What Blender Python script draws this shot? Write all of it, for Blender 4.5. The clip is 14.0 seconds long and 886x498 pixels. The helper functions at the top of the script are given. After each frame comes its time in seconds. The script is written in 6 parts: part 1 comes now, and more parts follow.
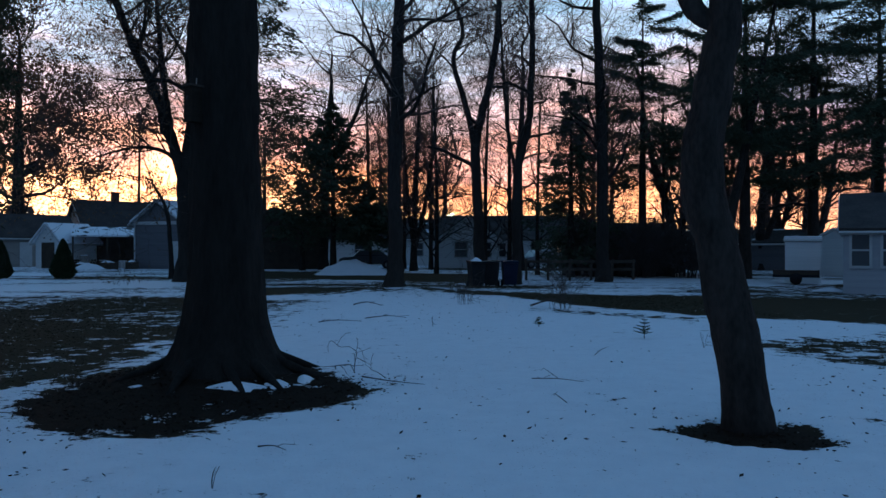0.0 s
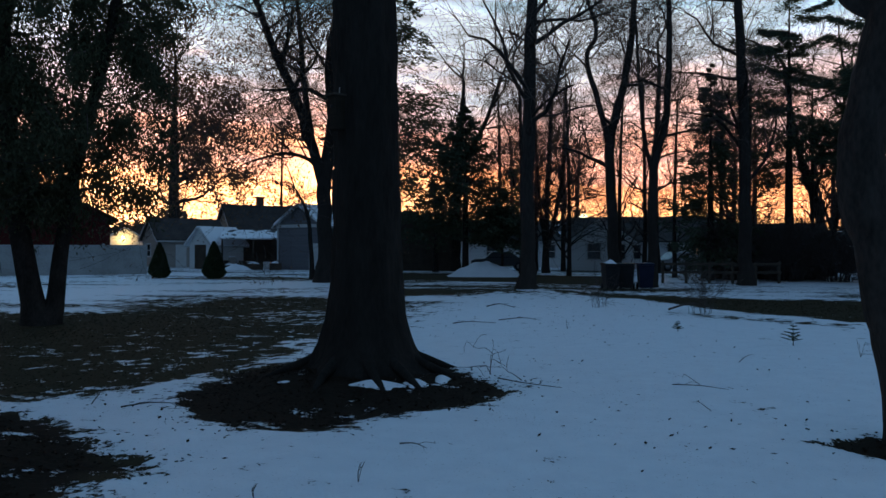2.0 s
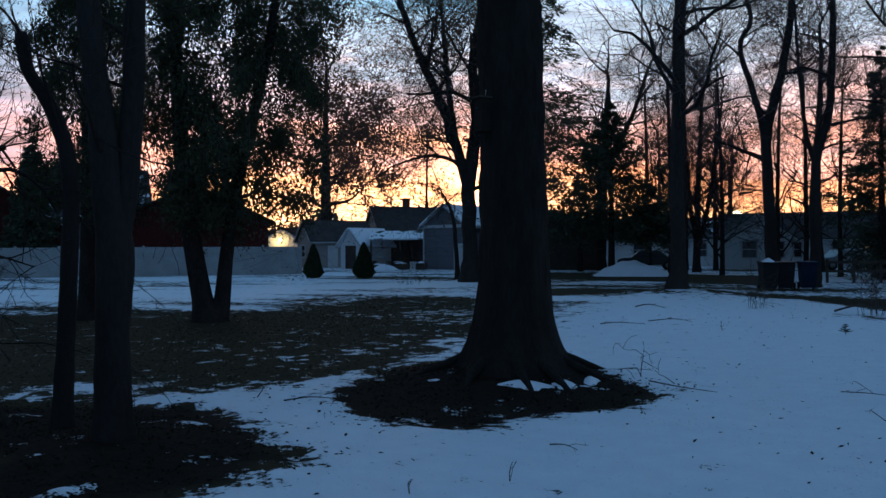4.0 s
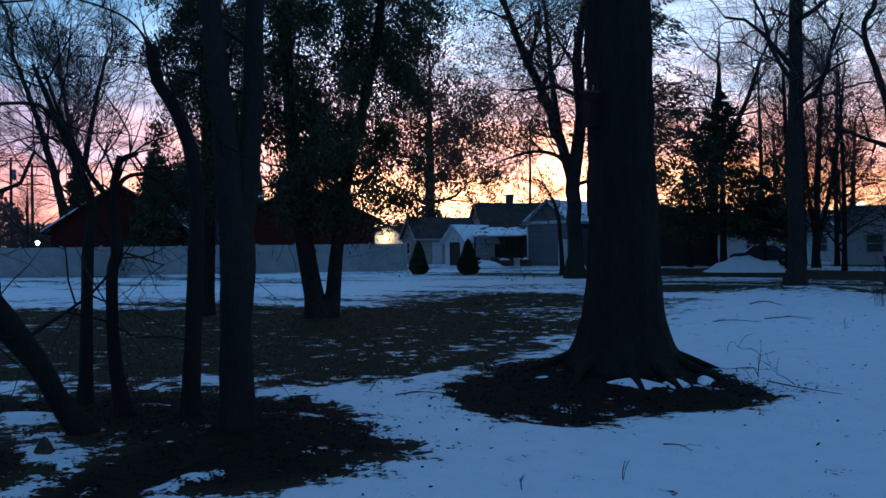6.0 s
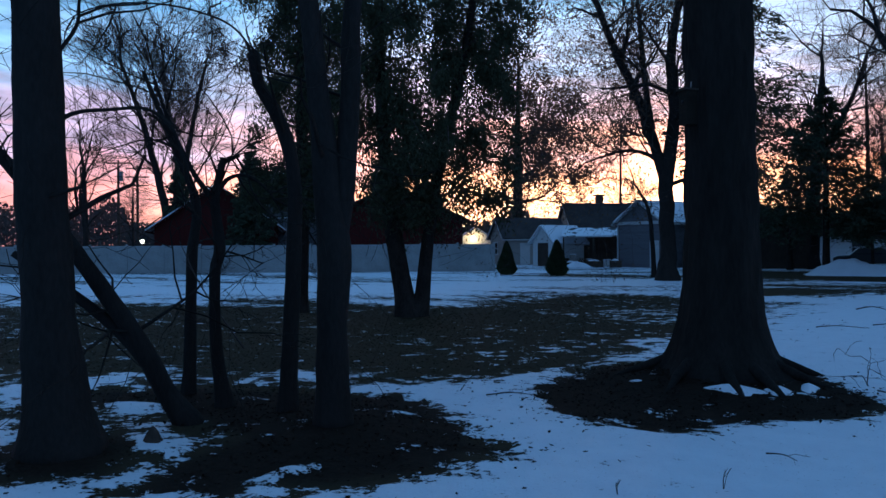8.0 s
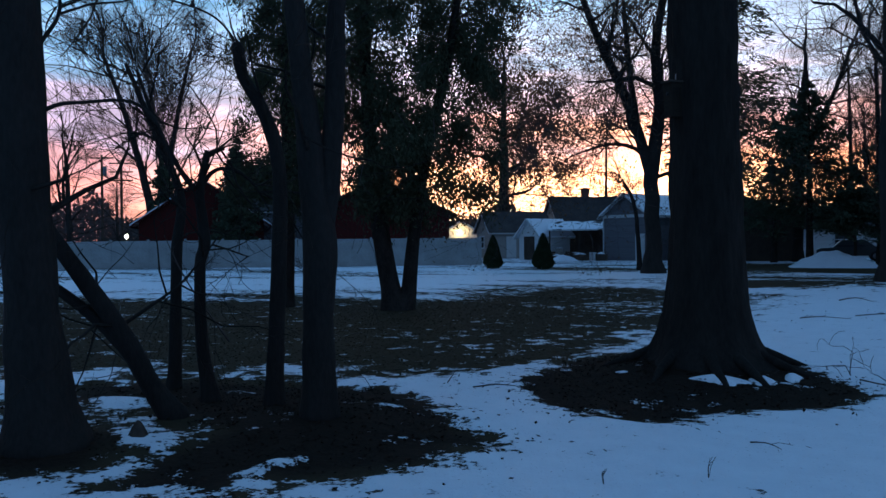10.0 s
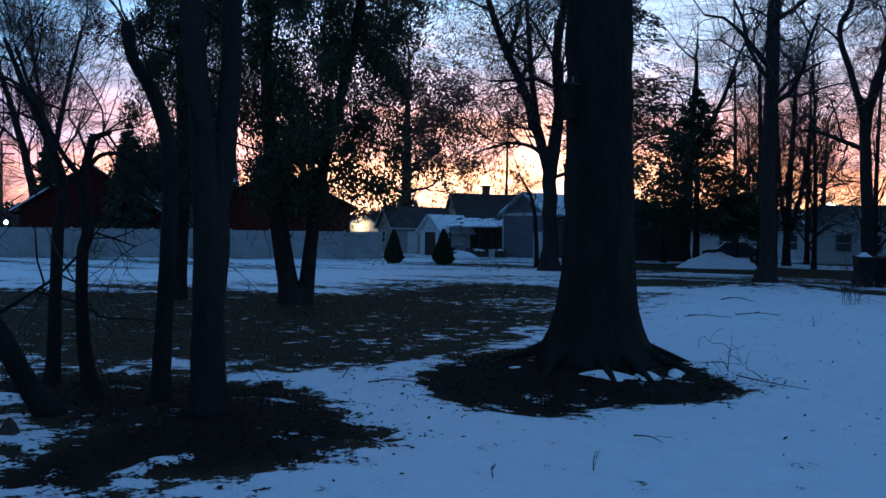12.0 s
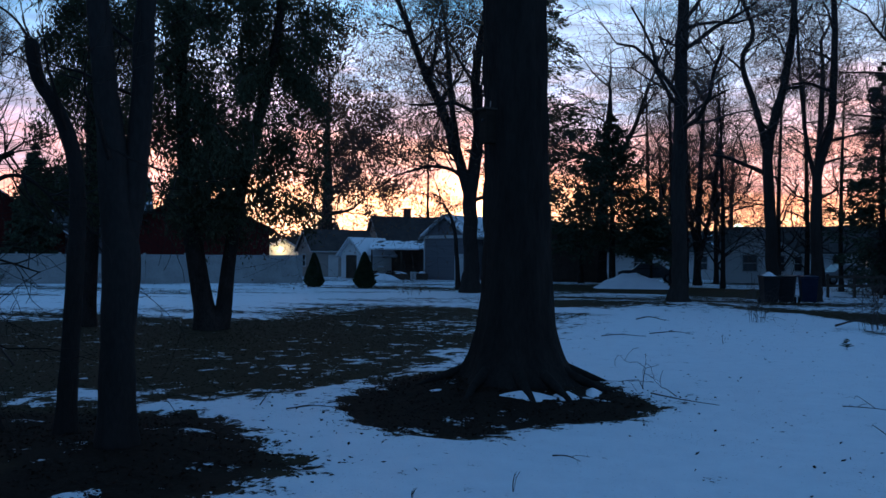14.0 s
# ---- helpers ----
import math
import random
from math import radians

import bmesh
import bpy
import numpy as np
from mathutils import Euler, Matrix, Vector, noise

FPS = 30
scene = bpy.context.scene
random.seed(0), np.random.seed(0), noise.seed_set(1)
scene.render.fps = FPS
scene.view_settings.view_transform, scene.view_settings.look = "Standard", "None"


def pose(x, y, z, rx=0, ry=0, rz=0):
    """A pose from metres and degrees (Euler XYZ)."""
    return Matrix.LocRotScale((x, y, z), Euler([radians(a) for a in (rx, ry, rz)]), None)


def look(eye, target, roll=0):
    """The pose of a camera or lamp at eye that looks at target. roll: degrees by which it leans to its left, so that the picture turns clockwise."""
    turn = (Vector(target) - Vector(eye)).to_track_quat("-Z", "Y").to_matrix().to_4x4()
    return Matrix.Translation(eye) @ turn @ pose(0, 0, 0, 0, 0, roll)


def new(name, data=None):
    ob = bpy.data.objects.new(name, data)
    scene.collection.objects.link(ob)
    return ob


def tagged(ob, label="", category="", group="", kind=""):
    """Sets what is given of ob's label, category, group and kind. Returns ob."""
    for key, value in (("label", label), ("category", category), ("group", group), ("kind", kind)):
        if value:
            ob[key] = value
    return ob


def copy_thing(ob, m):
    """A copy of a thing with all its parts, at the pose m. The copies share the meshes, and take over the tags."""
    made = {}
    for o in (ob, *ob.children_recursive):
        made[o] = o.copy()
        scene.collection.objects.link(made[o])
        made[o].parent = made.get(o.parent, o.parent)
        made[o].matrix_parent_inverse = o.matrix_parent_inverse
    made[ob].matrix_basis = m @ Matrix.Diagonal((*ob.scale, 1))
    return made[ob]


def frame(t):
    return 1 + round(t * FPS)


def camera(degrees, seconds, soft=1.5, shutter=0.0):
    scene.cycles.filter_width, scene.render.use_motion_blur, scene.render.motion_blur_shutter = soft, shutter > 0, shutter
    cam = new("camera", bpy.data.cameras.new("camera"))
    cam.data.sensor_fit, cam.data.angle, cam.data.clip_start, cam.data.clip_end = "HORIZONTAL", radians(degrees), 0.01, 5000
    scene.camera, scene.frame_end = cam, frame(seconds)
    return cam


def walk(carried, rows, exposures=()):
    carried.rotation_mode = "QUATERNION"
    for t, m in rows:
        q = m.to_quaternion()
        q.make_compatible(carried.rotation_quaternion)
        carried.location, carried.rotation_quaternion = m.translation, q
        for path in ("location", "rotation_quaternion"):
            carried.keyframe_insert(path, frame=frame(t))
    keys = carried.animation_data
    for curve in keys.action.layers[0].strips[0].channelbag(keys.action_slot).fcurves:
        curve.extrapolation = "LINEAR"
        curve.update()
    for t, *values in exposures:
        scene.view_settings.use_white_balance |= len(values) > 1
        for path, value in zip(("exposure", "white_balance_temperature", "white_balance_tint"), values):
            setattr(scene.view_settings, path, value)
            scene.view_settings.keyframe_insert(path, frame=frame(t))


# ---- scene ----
cam = camera(57.8, 14.0)
PATH = [
    (0, (0.0, 0.0, 1.579), (0.0, 2.0, 1.576), 0.1),
    (0.5, (-0.011, -0.006, 1.587), (-0.067, 1.994, 1.591), 0.2),
    (1, (-0.024, -0.018, 1.59), (-0.133, 1.979, 1.604), 0.2),
    (1.5, (-0.039, -0.015, 1.59), (-0.242, 1.974, 1.603), 0.1),
    (2, (-0.057, -0.048, 1.586), (-0.381, 1.926, 1.587), 0.1),
    (2.5, (-0.07, -0.058, 1.589), (-0.497, 1.895, 1.584), -0.0),
    (3, (-0.072, -0.083, 1.595), (-0.588, 1.85, 1.587), -0.1),
    (3.5, (-0.081, -0.09, 1.598), (-0.676, 1.82, 1.594), -0.2),
    (6, (-0.113, -0.169, 1.612), (-1.018, 1.615, 1.605), -0.7),
    (6.5, (-0.128, -0.173, 1.609), (-1.072, 1.59, 1.599), -0.6),
    (7, (-0.138, -0.191, 1.615), (-1.119, 1.552, 1.614), -0.4),
    (7.5, (-0.154, -0.195, 1.609), (-1.191, 1.515, 1.611), -0.3),
    (7.7, (-0.158, -0.197, 1.613), (-1.221, 1.497, 1.612), -0.3),
    (8.75, (-0.158, -0.198, 1.603), (-1.276, 1.46, 1.597), -0.5),
    (9.8, (-0.157, -0.199, 1.594), (-1.237, 1.485, 1.578), -0.6),
    (10, (-0.156, -0.195, 1.593), (-1.22, 1.498, 1.574), -0.6),
    (10.5, (-0.16, -0.193, 1.59), (-1.191, 1.52, 1.568), -0.4),
    (11, (-0.152, -0.189, 1.592), (-1.135, 1.552, 1.557), -0.2),
    (11.5, (-0.146, -0.172, 1.592), (-1.066, 1.603, 1.548), 0.3),
    (12, (-0.134, -0.153, 1.594), (-0.983, 1.658, 1.562), 0.7),
    (12.5, (-0.119, -0.15, 1.595), (-0.911, 1.686, 1.57), 0.9),
    (13, (-0.122, -0.136, 1.591), (-0.883, 1.713, 1.578), 1.0),
    (13.5, (-0.118, -0.159, 1.6), (-0.853, 1.702, 1.598), 0.8),
    (14, (-0.115, -0.142, 1.599), (-0.784, 1.742, 1.625), 0.3),
]
# the white balance drifts while the camera turns
EXPOSURES = [(0.0, 0.02, 7400, 10), (1.0, 0.02, 7800, 10), (2.0, 0.02, 8800, 11), (3.2, -0.05, 8500, 11), (3.7, -0.05, 8000, 9), (5.8, 0.04, 6550, 10), (7.4, 0.12, 6350, 10), (9.8, 0.17, 6900, 10), (10.6, 0.16, 6950, 10), (11.6, 0.1, 6350, 10), (12.6, 0.05, 6300, 10), (14.0, -0.04, 6450, 10)]
walk(cam, [(t, look(eye, target, roll)) for t, eye, target, roll in PATH], EXPOSURES)



# ---------------------------------------------------------------- world: dusk sky after sunset
world = bpy.data.worlds.new("dusk_sky")
scene.world = world
world.use_nodes = True
wn, wl = world.node_tree.nodes, world.node_tree.links
wn.clear()


def ramp_into(nodes, stops, mode="EASE"):
    node = nodes.new("ShaderNodeValToRGB")
    cr = node.color_ramp
    cr.interpolation = mode
    while len(cr.elements) < len(stops):
        cr.elements.new(0.5)
    for el, (at, col) in zip(cr.elements, stops):
        el.position = at
        el.color = (*col, 1)
    return node


def math_node(nodes, links, op, a, b=None, clamp=False):
    node = nodes.new("ShaderNodeMath")
    node.operation, node.use_clamp = op, clamp
    for n, v in enumerate((a, b)):
        if v is None:
            continue
        if isinstance(v, (int, float)):
            node.inputs[n].default_value = v
        else:
            links.new(v, node.inputs[n])
    return node.outputs[0]


def mix_node(nodes, links, fac, a, b, mode="MIX"):
    node = nodes.new("ShaderNodeMix")
    node.data_type, node.blend_type = "RGBA", mode
    for socket, v in ((node.inputs["Factor"], fac), (node.inputs[6], a), (node.inputs[7], b)):
        if isinstance(v, (int, float)):
            socket.default_value = v
        elif isinstance(v, tuple):
            socket.default_value = (*v, 1)
        else:
            links.new(v, socket)
    return node.outputs[2]


wtc = wn.new("ShaderNodeTexCoord")
wsep = wn.new("ShaderNodeSeparateXYZ")
wl.new(wtc.outputs["Generated"], wsep.inputs[0])
# thin streaks of cloud, stretched along the horizon
wmap = wn.new("ShaderNodeMapping")
wmap.inputs["Scale"].default_value = (4, 4, 22)
wl.new(wtc.outputs["Generated"], wmap.inputs[0])
wnoise = wn.new("ShaderNodeTexNoise")
wnoise.inputs["Scale"].default_value = 1.1
wnoise.inputs["Detail"].default_value = 6
wnoise.inputs["Roughness"].default_value = 0.6
wl.new(wmap.outputs[0], wnoise.inputs["Vector"])
streak = math_node(wn, wl, "SUBTRACT", wnoise.outputs[0], 0.5)
height = math_node(wn, wl, "ADD", wsep.outputs["Z"], math_node(wn, wl, "MULTIPLY", streak, 0.22))
SKY_WEST = [(0.0, (2.2, 0.80, 0.28)), (0.02, (3.3, 1.60, 0.80)), (0.05, (3.3, 1.46, 0.78)), (0.08, (2.6, 1.06, 0.60)),
            (0.12, (1.75, 0.84, 0.72)), (0.17, (1.04, 0.74, 0.84)), (0.24, (0.54, 0.69, 0.96)), (0.34, (0.20, 0.50, 0.82)),
            (0.55, (0.066, 0.222, 0.48)), (1.0, (0.036, 0.160, 0.405))]
SKY_EAST = [(0.0, (0.50, 0.20, 0.21)), (0.03, (0.92, 0.37, 0.34)), (0.08, (0.78, 0.40, 0.46)), (0.13, (0.52, 0.43, 0.63)),
            (0.19, (0.26, 0.46, 0.75)), (0.32, (0.13, 0.37, 0.67)), (0.55, (0.066, 0.226, 0.49)), (1.0, (0.038, 0.165, 0.415))]
west = ramp_into(wn, SKY_WEST)
east = ramp_into(wn, SKY_EAST)
wl.new(height, west.inputs[0])
wl.new(height, east.inputs[0])
SUNWARD = (-0.19, 0.982)
toward = math_node(wn, wl, "ADD", math_node(wn, wl, "MULTIPLY", wsep.outputs["X"], SUNWARD[0]), math_node(wn, wl, "MULTIPLY", wsep.outputs["Y"], SUNWARD[1]))
wfac = wn.new("ShaderNodeMapRange")
wfac.interpolation_type = "SMOOTHSTEP"
wfac.inputs["From Min"].default_value, wfac.inputs["From Max"].default_value = 0.70, 0.93
wl.new(toward, wfac.inputs[0])
sky = mix_node(wn, wl, wfac.outputs[0], east.outputs[0], west.outputs[0])
# the afterglow over the place where the sun went down
GLOW = (-0.40, 0.916)
gdot = math_node(wn, wl, "ADD", math_node(wn, wl, "MULTIPLY", wsep.outputs["X"], GLOW[0]), math_node(wn, wl, "MULTIPLY", wsep.outputs["Y"], GLOW[1]))
gside = wn.new("ShaderNodeMapRange")
gside.interpolation_type = "SMOOTHSTEP"
gside.inputs["From Min"].default_value, gside.inputs["From Max"].default_value = 0.955, 1.0
wl.new(gdot, gside.inputs[0])
glow_low = wn.new("ShaderNodeMapRange")
glow_low.interpolation_type = "SMOOTHSTEP"
glow_low.inputs["From Min"].default_value, glow_low.inputs["From Max"].default_value = 0.15, 0.03
wl.new(height, glow_low.inputs[0])
sky = mix_node(wn, wl, math_node(wn, wl, "MULTIPLY", gside.outputs[0], glow_low.outputs[0]), sky, (4.7, 2.3, 1.25))
# the sky opposite the sunset is a plain dim dusk blue
wback = wn.new("ShaderNodeMapRange")
wback.inputs["From Min"].default_value, wback.inputs["From Max"].default_value = -0.3, 0.6
wl.new(toward, wback.inputs[0])
sky = mix_node(wn, wl, wback.outputs[0], (0.060, 0.142, 0.298), sky)
# broken small clouds, brighter and dimmer by turns
wmap2 = wn.new("ShaderNodeMapping")
wmap2.inputs["Scale"].default_value = (13, 13, 46)
wl.new(wtc.outputs["Generated"], wmap2.inputs[0])
wcloud = wn.new("ShaderNodeTexNoise")
wcloud.inputs["Scale"].default_value = 1.3
wcloud.inputs["Detail"].default_value = 5
wl.new(wmap2.outputs[0], wcloud.inputs["Vector"])
wgain = wn.new("ShaderNodeMapRange")
wgain.inputs["From Min"].default_value, wgain.inputs["From Max"].default_value = 0.32, 0.68
wgain.inputs["To Min"].default_value, wgain.inputs["To Max"].default_value = 0.62, 1.30
wl.new(wcloud.outputs[0], wgain.inputs[0])
wcomb = wn.new("ShaderNodeCombineXYZ")
for n in range(3):
    wl.new(wgain.outputs[0], wcomb.inputs[n])
sky = mix_node(wn, wl, 1.0, sky, wcomb.outputs[0], "MULTIPLY")
wbg = wn.new("ShaderNodeBackground")
wl.new(sky, wbg.inputs[0])
wbg.inputs[1].default_value = 1.42
wout = wn.new("ShaderNodeOutputWorld")
wl.new(wbg.outputs[0], wout.inputs[0])

# ---------------------------------------------------------------- materials


def material(name, base, rough=0.9, grain=(8, 40), amount=0.35, dark=None, bump=0.3, bump_scale=60, stretch=(1, 1, 1), spec=0.06, metal=0.0):
    """A surface with two scales of variation between base and dark, and fine relief."""
    m = bpy.data.materials.new(name)
    m.use_nodes = True
    n, l = m.node_tree.nodes, m.node_tree.links
    b = n["Principled BSDF"]
    b.inputs["Roughness"].default_value = rough
    b.inputs["Specular IOR Level"].default_value = spec
    b.inputs["Metallic"].default_value = metal
    tc = n.new("ShaderNodeTexCoord")
    mp = n.new("ShaderNodeMapping")
    mp.inputs["Scale"].default_value = stretch
    l.new(tc.outputs["Object"], mp.inputs[0])
    facs = []
    for s in grain:
        t = n.new("ShaderNodeTexNoise")
        t.inputs["Scale"].default_value = s
        t.inputs["Detail"].default_value = 5
        l.new(mp.outputs[0], t.inputs["Vector"])
        facs.append(t.outputs[0])
    f = math_node(n, l, "ADD", math_node(n, l, "MULTIPLY", facs[0], 0.55), math_node(n, l, "MULTIPLY", facs[1], 0.45))
    f = math_node(n, l, "MULTIPLY", math_node(n, l, "SUBTRACT", f, 0.3), 2.5, True)
    dark = dark or tuple(c * (1 - amount) * 0.7 for c in base)
    l.new(mix_node(n, l, f, dark, base), b.inputs["Base Color"])
    bt = n.new("ShaderNodeTexNoise")
    bt.inputs["Scale"].default_value = bump_scale
    bt.inputs["Detail"].default_value = 6
    l.new(mp.outputs[0], bt.inputs["Vector"])
    bp = n.new("ShaderNodeBump")
    bp.inputs["Strength"].default_value = bump
    bp.inputs["Distance"].default_value = 0.02
    l.new(bt.outputs[0], bp.inputs["Height"])
    l.new(bp.outputs[0], b.inputs["Normal"])
    return m


def glow(name, col, strength):
    m = bpy.data.materials.new(name)
    m.use_nodes = True
    b = m.node_tree.nodes["Principled BSDF"]
    b.inputs["Base Color"].default_value = (*col, 1)
    b.inputs["Emission Color"].default_value = (*col, 1)
    b.inputs["Emission Strength"].default_value = strength
    return m


def snowy(name, base, dark, cover, scale=0.9):
    """A roof surface partly under old snow."""
    m = material(name, base, 0.9, (3, 25), 0.3, dark, 0.2, 30)
    n, l = m.node_tree.nodes, m.node_tree.links
    b = n["Principled BSDF"]
    old = b.inputs["Base Color"].links[0].from_socket
    tc = n.new("ShaderNodeTexCoord")
    t = n.new("ShaderNodeTexNoise")
    t.inputs["Scale"].default_value = scale
    t.inputs["Detail"].default_value = 5
    l.new(tc.outputs["Object"], t.inputs["Vector"])
    r = n.new("ShaderNodeMapRange")
    r.interpolation_type = "SMOOTHSTEP"
    r.inputs["From Min"].default_value, r.inputs["From Max"].default_value = 0.72 - cover * 0.45, 0.78 - cover * 0.45
    l.new(t.outputs[0], r.inputs[0])
    l.new(mix_node(n, l, r.outputs[0], old, (0.78, 0.80, 0.83)), b.inputs["Base Color"])
    return m


M = {}
M["bark_oak"] = material("oak_bark", (0.034, 0.028, 0.024), 0.95, (5, 30), 0.5, (0.014, 0.012, 0.010), 0.9, 22, (1, 1, 0.22))
M["bark_pine"] = material("pine_bark", (0.055, 0.043, 0.037), 0.95, (6, 28), 0.5, (0.016, 0.013, 0.011), 0.9, 24, (1, 1, 0.4))
M["bark_smooth"] = material("smooth_grey_bark", (0.036, 0.031, 0.028), 0.9, (4, 35), 0.4, (0.017, 0.015, 0.013), 0.5, 30, (1, 1, 0.35))
M["bark_far"] = material("dark_bark", (0.05, 0.041, 0.036), 0.95, (2, 12), 0.4, (0.024, 0.020, 0.018), 0.6, 14, (1, 1, 0.3))
# lens glare over distant crowns is put into this colour, lifting it
M["twig"] = material("glare_lifted_twig_bark", (0.11, 0.086, 0.078), 0.95, (3, 20), 0.4, (0.06, 0.048, 0.043), 0.2, 40)
# the same bark close by, left without the glare lift
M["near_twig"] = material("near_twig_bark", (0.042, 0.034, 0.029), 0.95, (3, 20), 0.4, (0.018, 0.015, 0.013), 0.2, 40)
M["spruce"] = material("spruce_needles", (0.085, 0.105, 0.066), 0.9, (1.5, 14), 0.5, (0.042, 0.054, 0.036), 0.2, 40)
M["pine"] = material("pine_needles", (0.09, 0.11, 0.07), 0.9, (1.5, 14), 0.5, (0.045, 0.058, 0.04), 0.2, 40)
M["cedar"] = material("cedar_sprays", (0.085, 0.088, 0.05), 0.9, (1.2, 18), 0.5, (0.042, 0.046, 0.028), 0.2, 40)
M["dry_leaf"] = material("dry_oak_leaf", (0.21, 0.12, 0.07), 0.9, (3, 30), 0.5, (0.10, 0.06, 0.038), 0.3, 50)
M["litter"] = material("fallen_leaf", (0.042, 0.027, 0.019), 0.9, (4, 40), 0.5, (0.016, 0.011, 0.008), 0.4, 50)
M["grass"] = material("dead_grass", (0.07, 0.053, 0.032), 0.9, (1.5, 22), 0.5, (0.03, 0.024, 0.015), 0.2, 50)
M["arbor"] = material("arborvitae_foliage", (0.05, 0.07, 0.035), 0.9, (3, 22), 0.5, (0.02, 0.03, 0.016), 0.5, 40)
M["vinyl"] = material("grey_vinyl", (0.44, 0.44, 0.43), 0.55, (1.2, 12), 0.25, (0.27, 0.27, 0.26), 0.1, 30)
M["barn_red"] = material("barn_red_boards", (0.095, 0.020, 0.018), 0.8, (1.0, 18), 0.4, (0.07, 0.014, 0.012), 0.3, 14, (6, 6, 0.4))
M["white_siding"] = material("white_siding", (0.80, 0.81, 0.80), 0.6, (0.8, 10), 0.15, (0.62, 0.62, 0.61), 0.3, 8, (0.1, 0.1, 8))
M["grey_siding"] = material("grey_siding", (0.17, 0.165, 0.175), 0.65, (0.8, 10), 0.2, (0.11, 0.105, 0.115), 0.3, 8, (0.1, 0.1, 8))
M["pale_siding"] = material("pale_grey_siding", (0.42, 0.43, 0.45), 0.65, (0.8, 10), 0.2, (0.30, 0.31, 0.33), 0.3, 8, (0.1, 0.1, 8))
M["tan_siding"] = material("tan_siding", (0.34, 0.30, 0.27), 0.65, (0.8, 10), 0.2, (0.24, 0.21, 0.19), 0.3, 8, (0.1, 0.1, 8))
M["dark_wood"] = material("dark_weathered_wood", (0.10, 0.075, 0.06), 0.9, (2, 20), 0.4, (0.045, 0.034, 0.028), 0.4, 20)
M["trim"] = material("white_trim", (0.55, 0.55, 0.54), 0.5, (2, 20), 0.1, (0.42, 0.42, 0.41), 0.05, 20)
M["roof_dark"] = snowy("dark_shingles", (0.085, 0.078, 0.075), (0.045, 0.042, 0.042), 0.28)
M["roof_bare"] = material("bare_shingles", (0.095, 0.080, 0.075), 0.9, (1.2, 14), 0.4, (0.04, 0.037, 0.036), 0.4, 12)
M["roof_snow"] = snowy("snowed_shingles", (0.10, 0.095, 0.09), (0.05, 0.05, 0.05), 0.72, 0.8)
M["roof_full"] = snowy("snow_covered_roof", (0.12, 0.115, 0.11), (0.06, 0.06, 0.06), 0.92, 0.7)
M["brick"] = material("chimney_brick", (0.20, 0.10, 0.075), 0.9, (3, 30), 0.4, (0.10, 0.055, 0.045), 0.3, 30)
M["glass"] = material("dark_window_glass", (0.03, 0.035, 0.04), 0.08, (1, 5), 0.1, None, 0.0, 10, spec=0.6)
M["metal"] = material("galvanised_metal", (0.30, 0.31, 0.32), 0.4, (3, 30), 0.2, None, 0.1, 30, metal=0.8)
M["black"] = material("black_plastic", (0.03, 0.03, 0.032), 0.5, (3, 30), 0.3, None, 0.1, 30)
M["blue_plastic"] = material("blue_plastic", (0.02, 0.032, 0.065), 0.5, (3, 30), 0.3, None, 0.1, 30)
M["snow"] = material("old_snow", (0.80, 0.82, 0.85), 0.75, (1.5, 14), 0.1, (0.70, 0.72, 0.76), 0.35, 18)
M["warm_lamp"] = glow("warm_lamp_glass", (1.0, 0.72, 0.32), 14)
M["street_lamp"] = glow("street_lamp_glass", (0.75, 1.0, 0.72), 18)
M["white_lamp"] = glow("white_lamp_glass", (1.0, 0.92, 0.75), 16)
# faint emission paints reflected sky on the pane; no room light behind it
M["painted_reflection"] = glow("painted_reflection_glass", (1.0, 0.62, 0.4), 0.12)
M["car_paint"] = material("silver_car_paint", (0.34, 0.34, 0.36), 0.3, (2, 20), 0.15, None, 0.02, 20, spec=0.5)
M["car_dark"] = material("dark_car_paint", (0.03, 0.033, 0.04), 0.3, (2, 20), 0.15, None, 0.02, 20, spec=0.5)
M["bare_wood"] = material("unpainted_nest_box_wood", (0.036, 0.027, 0.02), 0.85, (4, 40), 0.4, (0.018, 0.014, 0.011), 0.3, 40, (1, 1, 6))


